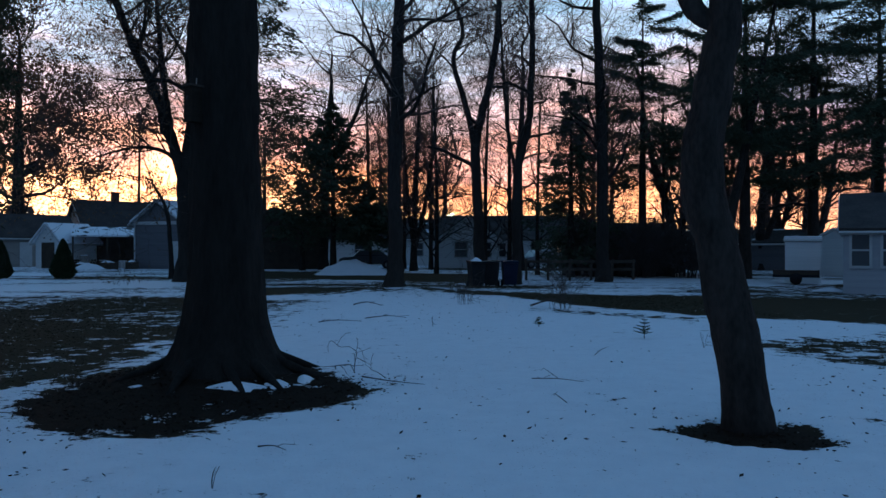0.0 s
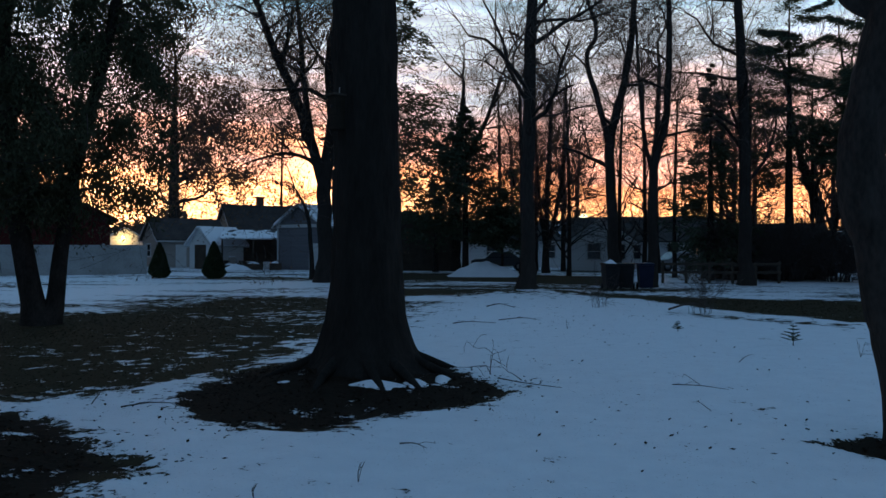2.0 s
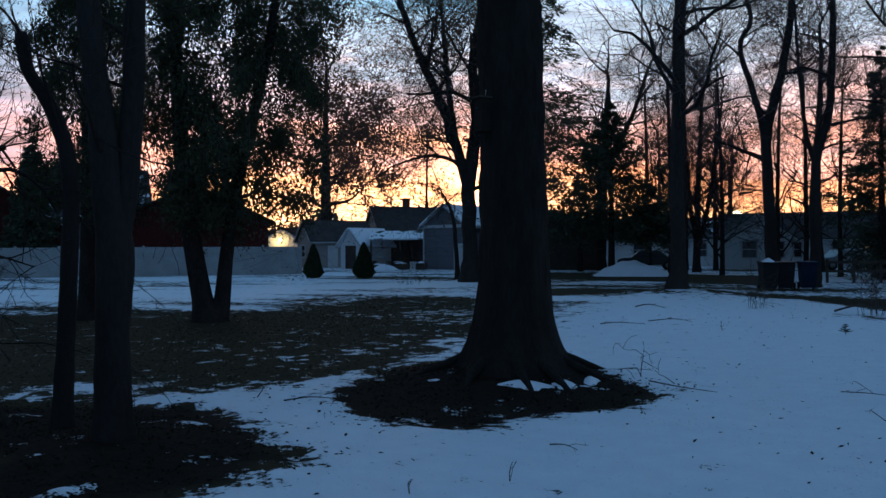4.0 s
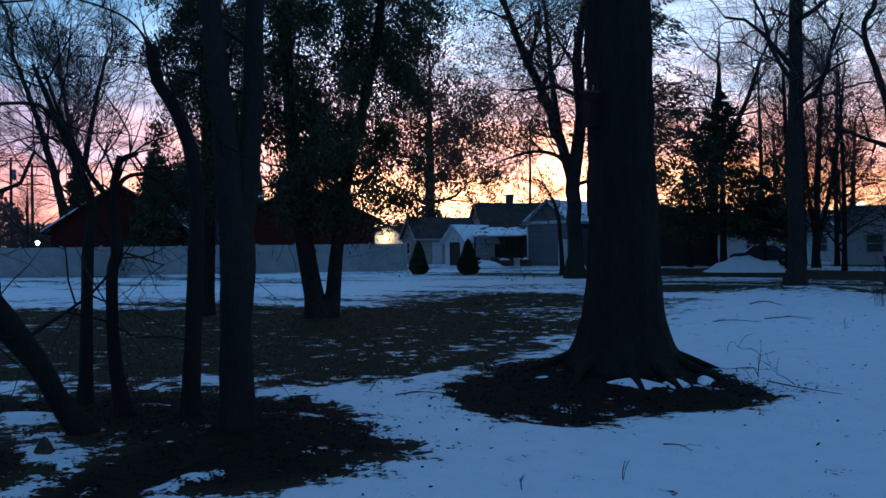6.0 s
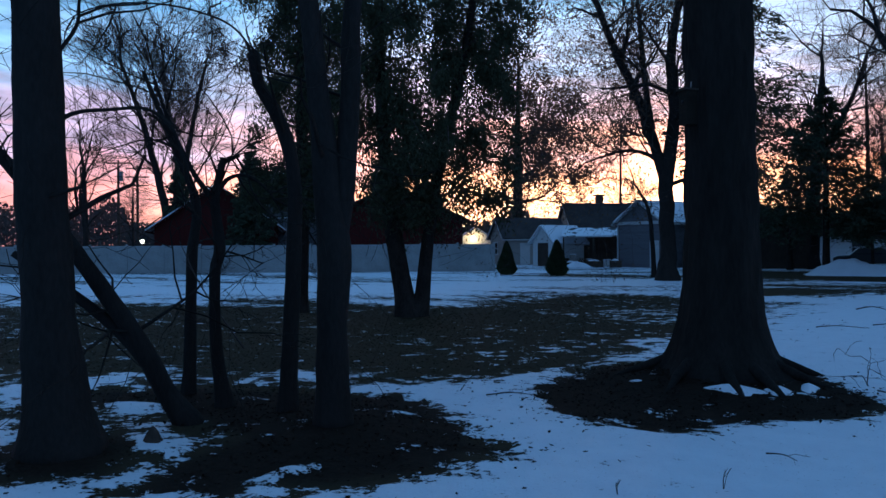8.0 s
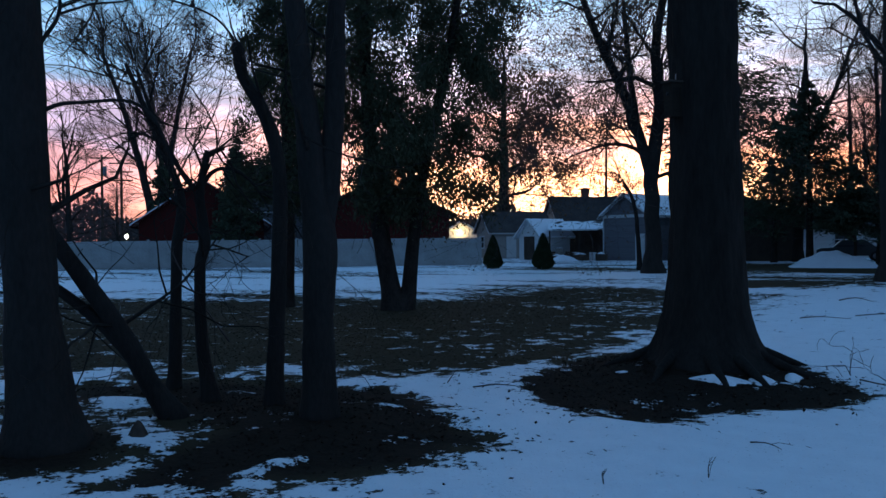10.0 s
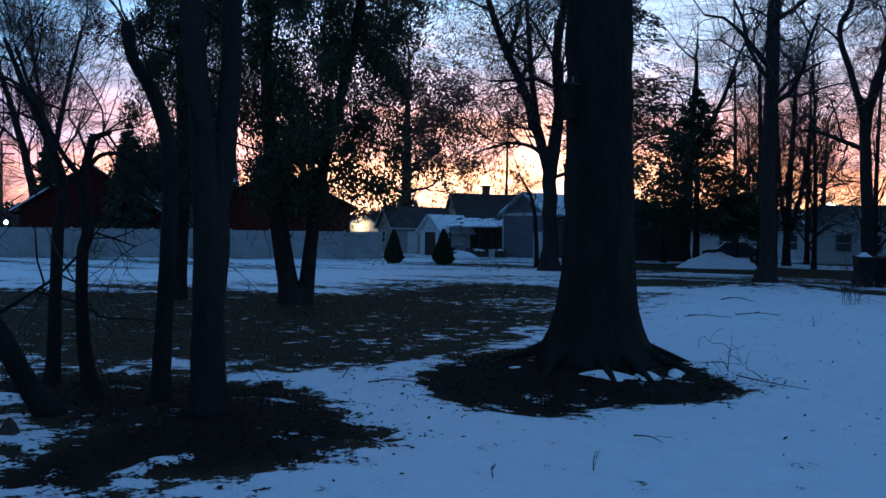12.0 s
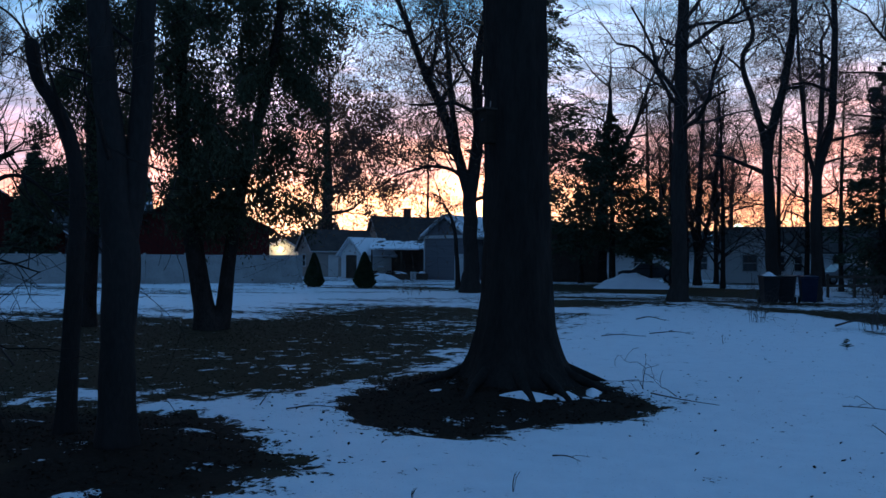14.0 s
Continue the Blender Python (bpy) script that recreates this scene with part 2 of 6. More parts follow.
# ---------------------------------------------------------------- mesh helpers
class Soup:
    """Vertices and faces gathered for one mesh."""

    def __init__(self):
        self.v, self.f = [], []

    def tube(self, pts, radii, sides=5, cap=False):
        base = len(self.v)
        n = len(pts)
        side = None
        for i, p in enumerate(pts):
            d = (pts[min(i + 1, n - 1)] - pts[max(i - 1, 0)])
            if d.length < 1e-9:
                d = Vector((0, 0, 1))
            d.normalize()
            if side is None:
                side = d.cross(Vector((0.31, 0.95, 0.07)))
                if side.length < 1e-3:
                    side = d.cross(Vector((1, 0, 0)))
            side = (side - d * side.dot(d)).normalized()
            up = d.cross(side)
            r = radii[i]
            for k in range(sides):
                a = 2 * math.pi * k / sides
                q = p + (side * math.cos(a) + up * math.sin(a)) * r
                self.v.append((q.x, q.y, q.z))
        for i in range(n - 1):
            for k in range(sides):
                a, b = base + i * sides + k, base + i * sides + (k + 1) % sides
                self.f.append((a, b, b + sides, a + sides))
        if cap:
            self.f.append(tuple(base + (n - 1) * sides + k for k in range(sides)))
            self.f.append(tuple(base + k for k in reversed(range(sides))))

    def box(self, lo, hi, m=None):
        base = len(self.v)
        for z in (lo[2], hi[2]):
            for x, y in ((lo[0], lo[1]), (hi[0], lo[1]), (hi[0], hi[1]), (lo[0], hi[1])):
                p = Vector((x, y, z))
                p = m @ p if m else p
                self.v.append(tuple(p))
        for f in ((0, 3, 2, 1), (4, 5, 6, 7), (0, 1, 5, 4), (1, 2, 6, 5), (2, 3, 7, 6), (3, 0, 4, 7)):
            self.f.append(tuple(base + i for i in f))

    def quads(self, corners):
        """corners: array n x 4 x 3."""
        base = len(self.v)
        self.v.extend(map(tuple, corners.reshape(-1, 3).tolist()))
        self.f.extend((base + 4 * i, base + 4 * i + 1, base + 4 * i + 2, base + 4 * i + 3) for i in range(len(corners)))

    def mesh(self, name, mat, smooth=True):
        me = bpy.data.meshes.new(name)
        me.from_pydata(self.v, [], self.f)
        me.materials.append(mat)
        if smooth:
            me.polygons.foreach_set("use_smooth", [True] * len(me.polygons))
        me.update()
        return me


def part(name, soup, mat, parent=None, label="", smooth=True):
    ob = new(name, soup.mesh(name, mat, smooth))
    if parent:
        ob.parent = parent
    if label:
        tagged(ob, label)
    return ob


def thing(name, at, label, category, group="", kind="", rz=0.0):
    ob = new(name)
    ob.empty_display_size = 0.2
    ob.matrix_basis = pose(*at, 0, 0, rz)
    return tagged(ob, label, category, group, kind)


def V(*a):
    return Vector(a)


def smooth_line(pts, radii, per=4):
    """A Catmull-Rom line through the points, with radii."""
    out, rr = [], []
    n = len(pts)
    for i in range(n - 1):
        p0, p1, p2, p3 = pts[max(i - 1, 0)], pts[i], pts[i + 1], pts[min(i + 2, n - 1)]
        for k in range(per):
            t = k / per
            out.append(0.5 * (2 * p1 + (p2 - p0) * t + (2 * p0 - 5 * p1 + 4 * p2 - p3) * t * t + (3 * p1 - p0 - 3 * p2 + p3) * t ** 3))
            rr.append(radii[i] + (radii[i + 1] - radii[i]) * t)
    out.append(pts[-1].copy())
    rr.append(radii[-1])
    return out, rr


def leaf_cards(centres, length, width, rng, along=None, droop=0.0, spread=1.0):
    """Small leaf blades (bent diamonds) round the centres: array n x 4 x 3."""
    n = len(centres)
    d = rng.normal(size=(n, 3)) * spread
    if along is not None:
        d += along
    d[:, 2] -= droop
    d /= np.linalg.norm(d, axis=1, keepdims=True) + 1e-9
    s = np.cross(d, rng.normal(size=(n, 3)))
    s /= np.linalg.norm(s, axis=1, keepdims=True) + 1e-9
    ln = length * rng.uniform(0.6, 1.35, (n, 1))
    wd = width * rng.uniform(0.6, 1.3, (n, 1))
    up = np.cross(s, d)
    a = centres - d * ln * 0.5
    b = centres + s * wd * 0.5 + up * wd * 0.18
    c = centres + d * ln * 0.5
    e = centres - s * wd * 0.5 + up * wd * 0.18
    return np.stack([a, b, c, e], 1)


def grow(wood, twig, rng, p, d, length, r, level, cfg, tips):
    """One branch and what grows from it. cfg: levels, children, angle, lift, wander, shrink."""
    segs = 5 if level < 2 else 4 if level < 3 else 3
    pts, radii = [p.copy()], [r]
    q, e = p.copy(), d.copy()
    thin = max(r * (0.35 if level < cfg["levels"] else 0.4), cfg["fine"])
    for i in range(segs):
        w = cfg["wander"]
        e = (e + Vector((rng.gauss(0, w), rng.gauss(0, w), rng.gauss(0, w) + cfg["lift"]))).normalized()
        q = q + e * (length / segs)
        pts.append(q.copy())
        radii.append(r + (thin - r) * (i + 1) / segs)
    soup = wood if level <= cfg.get("thick", 1) else twig
    soup.tube(pts, radii, 6 if r > 0.08 else 4 if r > 0.03 else 3)
    if level >= cfg["levels"]:
        tips.append((pts[-1], e))
        tips.append((pts[len(pts) // 2], e))
        return
    count = cfg["children"][min(level, len(cfg["children"]) - 1)]
    for k in range(count):
        t = rng.uniform(0.22, 1.0) if k < count - 1 else 1.0
        i = min(int(t * segs), segs - 1)
        f = t * segs - i
        at = pts[i].lerp(pts[i + 1], f)
        ax = (pts[i + 1] - pts[i]).normalized()
        side = ax.orthogonal().normalized()
        side.rotate(Matrix.Rotation(rng.uniform(0, 2 * math.pi), 3, ax))
        ang = math.radians(rng.gauss(cfg["angle"], 12)) if t < 1 else math.radians(rng.gauss(12, 8))
        nd = (ax * math.cos(ang) + side * math.sin(ang)).normalized()
        rr = max((radii[i] + (radii[i + 1] - radii[i]) * f) * rng.uniform(0.45, 0.7), cfg["fine"])
        grow(wood, twig, rng, at, nd, length * rng.uniform(0.5, 0.8) * cfg.get("shrink", 1.0), rr, level + 1, cfg, tips)


BARE = dict(levels=4, children=(6, 6, 5, 4), angle=52, lift=0.03, wander=0.23, fine=0.006, thick=1)


def bare_tree(name, base, stems, label, bark="bark_far", limbs=9, low=0.35, length=4.0, seed=1, cfg=BARE, flare=1.35, leaves=None, group="bare trees", sides=10, angle=55):
    """A leafless tree: stems are lists of (x, y, z, radius) in the world; limbs grow out of them from the fraction low upwards."""
    rng = random.Random(seed)
    root = thing(name, (base[0], base[1], 0), label, "tree", group)
    o = V(base[0], base[1], 0)
    trunk, limb, twig, tips = Soup(), Soup(), Soup(), []
    for n, stem in enumerate(stems):
        pts = [V(*s[:3]) - o for s in stem]
        radii = [s[3] for s in stem]
        line, rr = smooth_line(pts, radii, 5)
        if n == 0:
            for i, p in enumerate(line):
                rr[i] *= 1 + (flare - 1) * math.exp(-max(p.z, 0) / 0.35)
            line[0].z = -0.15
        for i in range(1, len(line) - 1):
            line[i] = line[i] + Vector((rng.gauss(0, 1), rng.gauss(0, 1), 0)) * rr[i] * 0.10
        trunk.tube(line, rr, sides)
        tall = max(p.z for p in line)
        for k in range(limbs):
            t = low + (1 - low) * (k + rng.random()) / limbs
            i = min(int(t * (len(line) - 1)), len(line) - 2)
            at = line[i].lerp(line[i + 1], rng.random())
            ax = (line[i + 1] - line[i]).normalized()
            side = ax.orthogonal().normalized()
            side.rotate(Matrix.Rotation(rng.uniform(0, 2 * math.pi), 3, ax))
            ang = math.radians(rng.gauss(angle, 12))
            nd = (ax * math.cos(ang) + side * math.sin(ang)).normalized()
            grow(limb, twig, rng, at, nd, length * rng.uniform(0.6, 1.15) * (1.15 - 0.5 * t), rr[i] * rng.uniform(0.28, 0.5), 1, cfg, tips)
        grow(limb, twig, rng, line[-1], (line[-1] - line[-2]).normalized(), length, rr[-1], 1, cfg, tips)
    part("trunk", trunk, M[bark], root)
    if limb.v:
        tagged(part("limb_work", limb, M[bark], root), kind="stuff")
    if twig.v:
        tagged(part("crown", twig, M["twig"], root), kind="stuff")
    if leaves:
        nr = np.random.default_rng(seed)
        keep = [t for t in tips if nr.random() < leaves["share"]]
        if keep:
            c = np.array([tuple(t[0]) for t in keep])
            c = np.repeat(c, leaves["each"], 0) + nr.normal(size=(len(c) * leaves["each"], 3)) * leaves["spread"]
            s = Soup()
            s.quads(leaf_cards(c, leaves["size"], leaves["size"] * 0.55, nr, None, 0.6))
            tagged(part("foliage", s, M[leaves["mat"]], root, leaves["label"], False), kind="stuff")
    return root


def conifer(name, base, tall, wide, clear, label, mat="spruce", seed=1, whorls=22, cards=26, blade=(0.30, 0.09), droop=0.28, gap=0.15, lean=(0, 0), trunk_r=0.18, shape=0.9, group="conifers", hang=0.45):
    """A conifer: a straight trunk with whorls of drooping boughs, each set with needle sprays."""
    rng = random.Random(seed)
    nr = np.random.default_rng(seed)
    root = thing(name, (base[0], base[1], 0), label, "tree", group)
    trunk, bough, needles = Soup(), Soup(), Soup()
    line = [V(lean[0] * t, lean[1] * t, tall * t - 0.1 * (t == 0)) for t in (0, 0.1, 0.25, 0.5, 0.75, 1.0)]
    trunk.tube(line, [trunk_r * 1.3, trunk_r * 1.05, trunk_r * 0.9, trunk_r * 0.62, trunk_r * 0.32, 0.012], 8)
    cs, al = [], []
    for w in range(whorls):
        t = (w + rng.random() * 0.7) / whorls
        z = clear + (tall - clear) * t
        reach = wide * (1 - t) ** shape * (0.55 + 0.45 * min(1, t / 0.12)) + 0.12
        for b in range(rng.choice((4, 5, 6))):
            if rng.random() < gap:
                continue
            a = rng.uniform(0, 2 * math.pi)
            ln = reach * rng.uniform(0.55, 1.12)
            out = V(math.cos(a), math.sin(a), 0)
            p0 = V(lean[0] * z / tall, lean[1] * z / tall, z)
            tip = rng.gauss(0, 0.22 if hang > 0.3 else 0.12)
            pts = [p0 + out * ln * s + V(0, 0, (0.12 * s + tip * s - droop * s * s + 0.10 * s ** 4) * ln) for s in (0, 0.35, 0.7, 1.0)]
            bough.tube(pts, [0.035 * (1 - t) + 0.012, 0.02, 0.012, 0.006], 3)
            k = max(3, int(cards * 3.6 * (0.25 + ln / wide)))
            s = nr.uniform(0.12, 1.0, k) ** 0.75
            x = np.interp(s, (0, 0.35, 0.7, 1.0), [p.x for p in pts])
            y = np.interp(s, (0, 0.35, 0.7, 1.0), [p.y for p in pts])
            zz = np.interp(s, (0, 0.35, 0.7, 1.0), [p.z for p in pts])
            side = nr.normal(size=k) * 0.26 * ln * (1.1 - s * 0.75)
            c = np.stack([x - side * out.y, y + side * out.x, zz - nr.uniform(0, 1, k) ** 1.6 * hang * min(1, ln) - np.abs(side) * 0.18], 1)
            cs.append(c)
            al.append(np.stack([out.x - side * out.y * 0.9 / (ln * 0.3), out.y + side * out.x * 0.9 / (ln * 0.3), np.full(k, -0.25)], 1))
    needles.quads(leaf_cards(np.concatenate(cs), blade[0] * 1.15, blade[1] * 1.25, nr, np.concatenate(al), 0.0, 0.55))
    part("trunk", trunk, M["bark_pine"], root)
    tagged(part("bough_work", bough, M["twig"], root), kind="stuff")
    tagged(part("crown", needles, M[mat], root, "", False), kind="stuff")
    return root


# ---------------------------------------------------------------- ground
GRASS = [(-30, 1), (-9.6, 4.9), (-7.8, 6.3), (-6.3, 7.7), (-4.7, 9.0), (-4.0, 10.3), (-4.3, 13.8), (-3.8, 20.0), (-4.4, 24.4), (-8.3, 26.2), (-11.2, 25.3), (-11.8, 17.5), (-14.3, 16.3), (-18.3, 14.6), (-30, 11)]
BAND = [(-9, 31.5), (-3.6, 32.5), (-0.5, 28.4), (2.2, 27.2), (3.4, 22.3), (6.1, 18.8), (9.4, 17.0), (30, 10), (40, 14), (13.4, 24.6), (11.4, 26.0), (6.2, 27.2), (4.2, 27.9), (1.5, 29.2), (-2.8, 30.3), (-6.0, 27.2)]
LAWN = [(-14, 54), (1.9, 49), (1.6, 37.0), (-9.8, 43.5)]
EAST_YARD = [(6.6, 19.6), (9.4, 17.2), (30, 10), (45, 30), (30, 41), (10.5, 33), (9, 26)]
STREAK = [(1.9, 20.3), (3.5, 18.6), (5.2, 16.6), (6.4, 17.4), (4.2, 19.8), (2.6, 21.4)]
RIGHT = [(5.0, 13.4), (8.4, 15.0), (14, 12), (10, 9.5), (5.8, 10.6), (4.8, 11.3)]
OAK_MULCH = [(-4.35, 7.7), (-4.3, 9.6), (-3.7, 10.6), (-1.8, 10.4), (-0.75, 9.0), (-1.05, 8.1), (-1.75, 7.45), (-2.3, 6.75), (-3.15, 6.7), (-3.55, 6.95)]
PINE_MULCH = [(1.85, 6.95), (2.54, 7.42), (3.15, 7.25), (3.3, 6.5), (2.85, 6.2), (2.3, 6.35)]
CLUMP_MULCH = [(-6.0, 6.7), (-5.35, 6.9), (-4.0, 6.0), (-3.62, 5.6), (-3.15, 5.35), (-3.45, 5.15), (-3.4, 4.75), (-3.85, 3.95), (-4.2, 3.72), (-4.1, 3.3), (-4.8, 3.05), (-5.15, 3.6), (-5.25, 4.15), (-5.3, 4.5), (-6.45, 4.95), (-8.0, 4.9), (-8.6, 5.4), (-7.8, 6.1), (-6.8, 6.5)]
THIN = [(-10, 2.0), (-9.5, 6.2), (-6.8, 7.2), (-5.0, 6.9), (-3.7, 5.7), (-3.2, 4.6), (-3.5, 3.4), (-4.6, 2.3)]
LEFT_MULCH = [(-6.9, 3.5), (-6.6, 4.05), (-5.85, 3.95), (-5.35, 3.3), (-5.6, 2.85), (-6.4, 2.7)]


def inside(poly, x, y):
    """Signed distance in metres to a polygon, positive inside."""
    best = np.full(x.shape, 1e9)
    odd = np.zeros(x.shape, bool)
    for (ax, ay), (bx, by) in zip(poly, poly[1:] + poly[:1]):
        ex, ey = bx - ax, by - ay
        t = np.clip(((x - ax) * ex + (y - ay) * ey) / (ex * ex + ey * ey), 0, 1)
        best = np.minimum(best, (x - ax - t * ex) ** 2 + (y - ay - t * ey) ** 2)
        cross = ((ay > y) != (by > y)) & (x < ex * (y - ay) / (ey if abs(ey) > 1e-9 else 1e-9) + ax)
        odd ^= cross
    return np.where(odd, 1, -1) * np.sqrt(best)


def waves(x, y, scale, seed):
    """Smooth pseudo-noise of about unit size."""
    r = np.random.default_rng(seed)
    out = np.zeros(x.shape)
    for k in range(9):
        a, ph, s = r.uniform(0, 2 * np.pi), r.uniform(0, 2 * np.pi), scale * r.uniform(0.5, 1.8)
        out += np.sin((x * np.cos(a) + y * np.sin(a)) / s + ph)
    return out / 3.0


def cover(x, y):
    """How surely snow lies at a place: above 0 snow, below 0 bare."""
    f = np.full(x.shape, 0.95) + 0.10 * waves(x, y, 0.9, 31)
    wob = 0.35 * waves(x, y, 0.6, 3) + 0.15 * waves(x, y, 0.18, 4)
    # beyond the near lawn the snow lies in long thin strips
    far = np.maximum(np.clip((y - 24) / 5, 0, 1), np.clip((-7 - x) / 4, 0, 1) * np.clip((y - 9) / 4, 0, 1))
    strips = 0.55 * waves(x * 0.20, y, 0.9, 7) + 0.40 * waves(x * 0.3, y, 0.40, 8)
    f = f * (1 - far) + far * (0.26 + 0.75 * strips)
    for poly, soft, deep in ((GRASS, 2.4, -0.36), (EAST_YARD, 2.0, -0.22), (BAND, 1.2, -0.95), (LAWN, 1.2, -1.3), (RIGHT, 1.4, -0.26), (STREAK, 1.0, -0.08)):
        d = inside(poly, x, y) + wob * soft * 0.5
        k = np.clip(d / soft + 0.5, 0, 1)
        f = f * (1 - k) + (deep - (0.26 * np.clip((-6 - x) / 4, 0, 1) if poly is GRASS else 0) + 0.25 * strips + 0.15 * wob) * k
    # old snow strips across the back lawn
    strip = np.exp(-((y - 22.0 - 0.20 * (x + 20)) / 2.6) ** 2) * np.clip((-12.5 - x) / 3, 0, 1)
    f = f + 0.85 * strip * (0.8 + 0.3 * strips)
    path = np.exp(-((y - 32.5 - 1.2 * (x + 15)) / 3.2) ** 2) * np.clip((-9 - x) / 3, 0, 1) * np.clip((x + 24) / 4, 0, 1)
    f = f + 0.8 * path
    d = inside(THIN, x, y) + wob * 0.4
    k = np.clip(d / 1.2 + 0.5, 0, 1)
    f = f * (1 - k) + (0.06 + 0.42 * waves(x, y, 0.5, 35) - 0.25 * np.clip((y - 5.2) / 1.2, 0, 1)) * k
    for poly in (OAK_MULCH, PINE_MULCH, CLUMP_MULCH, LEFT_MULCH):
        d = inside(poly, x, y) + wob * 0.22
        k = np.clip(d / (0.3 if poly is PINE_MULCH else 0.65) + 0.5, 0, 1)
        f = f * (1 - k) - (0.80 + 0.25 * waves(x, y, 0.4, 33)) * k
    for bx, by, wx, wy in ((-4.82, 6.0, 0.38, 0.22), (-4.28, 4.05, 0.14, 0.22), (-5.68, 4.06, 0.46, 0.26), (-6.65, 5.97, 0.36, 0.15), (-7.4, 5.05, 0.4, 0.2)):
        f = f + 1.05 * np.exp(-(((x - bx) / wx) ** 2 + ((y - by) / wy) ** 2))
    return f


def mulch(x, y):
    wob = 0.08 * waves(x, y, 0.5, 3)
    return np.max([np.clip((inside(p, x, y) + wob) / 0.25 + 0.5, 0, 1) for p in (OAK_MULCH, PINE_MULCH, CLUMP_MULCH, LEFT_MULCH)], 0)


def height_at(x, y):
    x, y = np.asarray(x, float), np.asarray(y, float)
    near = np.exp(-((x + 2) ** 2 + (y - 8) ** 2) / 900)
    z = 0.02 * waves(x, y, 2.2, 21) * near
    z = z + 0.27 * np.exp(-(((x + 2.72) / 1.15) ** 2 + ((y - 9.6) / 0.95) ** 2))
    z = z + 0.10 * np.exp(-(((x + 4.9) / 1.0) ** 2 + ((y - 5.3) / 1.0) ** 2))
    z = z + 0.10 * np.exp(-(((x + 6.1) / 0.5) ** 2 + ((y - 3.45) / 0.5) ** 2))
    z = z + 0.22 * np.exp(-(((x + 1.75) / 2.2) ** 2 + ((y - 29.2) / 1.6) ** 2))
    return z - 0.03


def spaced(lo, fine_lo, fine_hi, hi, step, rate):
    mid = list(np.arange(fine_lo, fine_hi, step))
    up, s = [fine_hi], step
    while up[-1] < hi:
        s *= rate
        up.append(up[-1] + s)
    down, s = [fine_lo], step
    while down[-1] > lo:
        s *= rate
        down.append(down[-1] - s)
    return np.array(down[:0:-1] + mid + up)


gx, gy = spaced(-2500, -9, 5, 2500, 0.06, 1.05), spaced(-2500, 2.6, 13, 3500, 0.06, 1.035)
GX, GY = np.meshgrid(gx, gy)
field = cover(GX, GY)
GZ = height_at(GX, GY) + 0.035 * np.clip(field * 2.2 + 0.5, 0, 1) * np.exp(-np.hypot(GX, GY) / 60)
nx, ny = len(gx), len(gy)
idx = np.arange(nx * ny).reshape(ny, nx)
gme = bpy.data.meshes.new("ground")
gme.from_pydata(np.stack([GX, GY, GZ], -1).reshape(-1, 3).tolist(), [], np.stack([idx[:-1, :-1], idx[:-1, 1:], idx[1:, 1:], idx[1:, :-1]], -1).reshape(-1, 4).tolist())
gme.polygons.foreach_set("use_smooth", [True] * len(gme.polygons))
for attr, values in (("snow", field), ("mulch", mulch(GX, GY))):
    layer = gme.attributes.new(attr, "FLOAT", "POINT")
    layer.data.foreach_set("value", values.ravel().astype(np.float32))


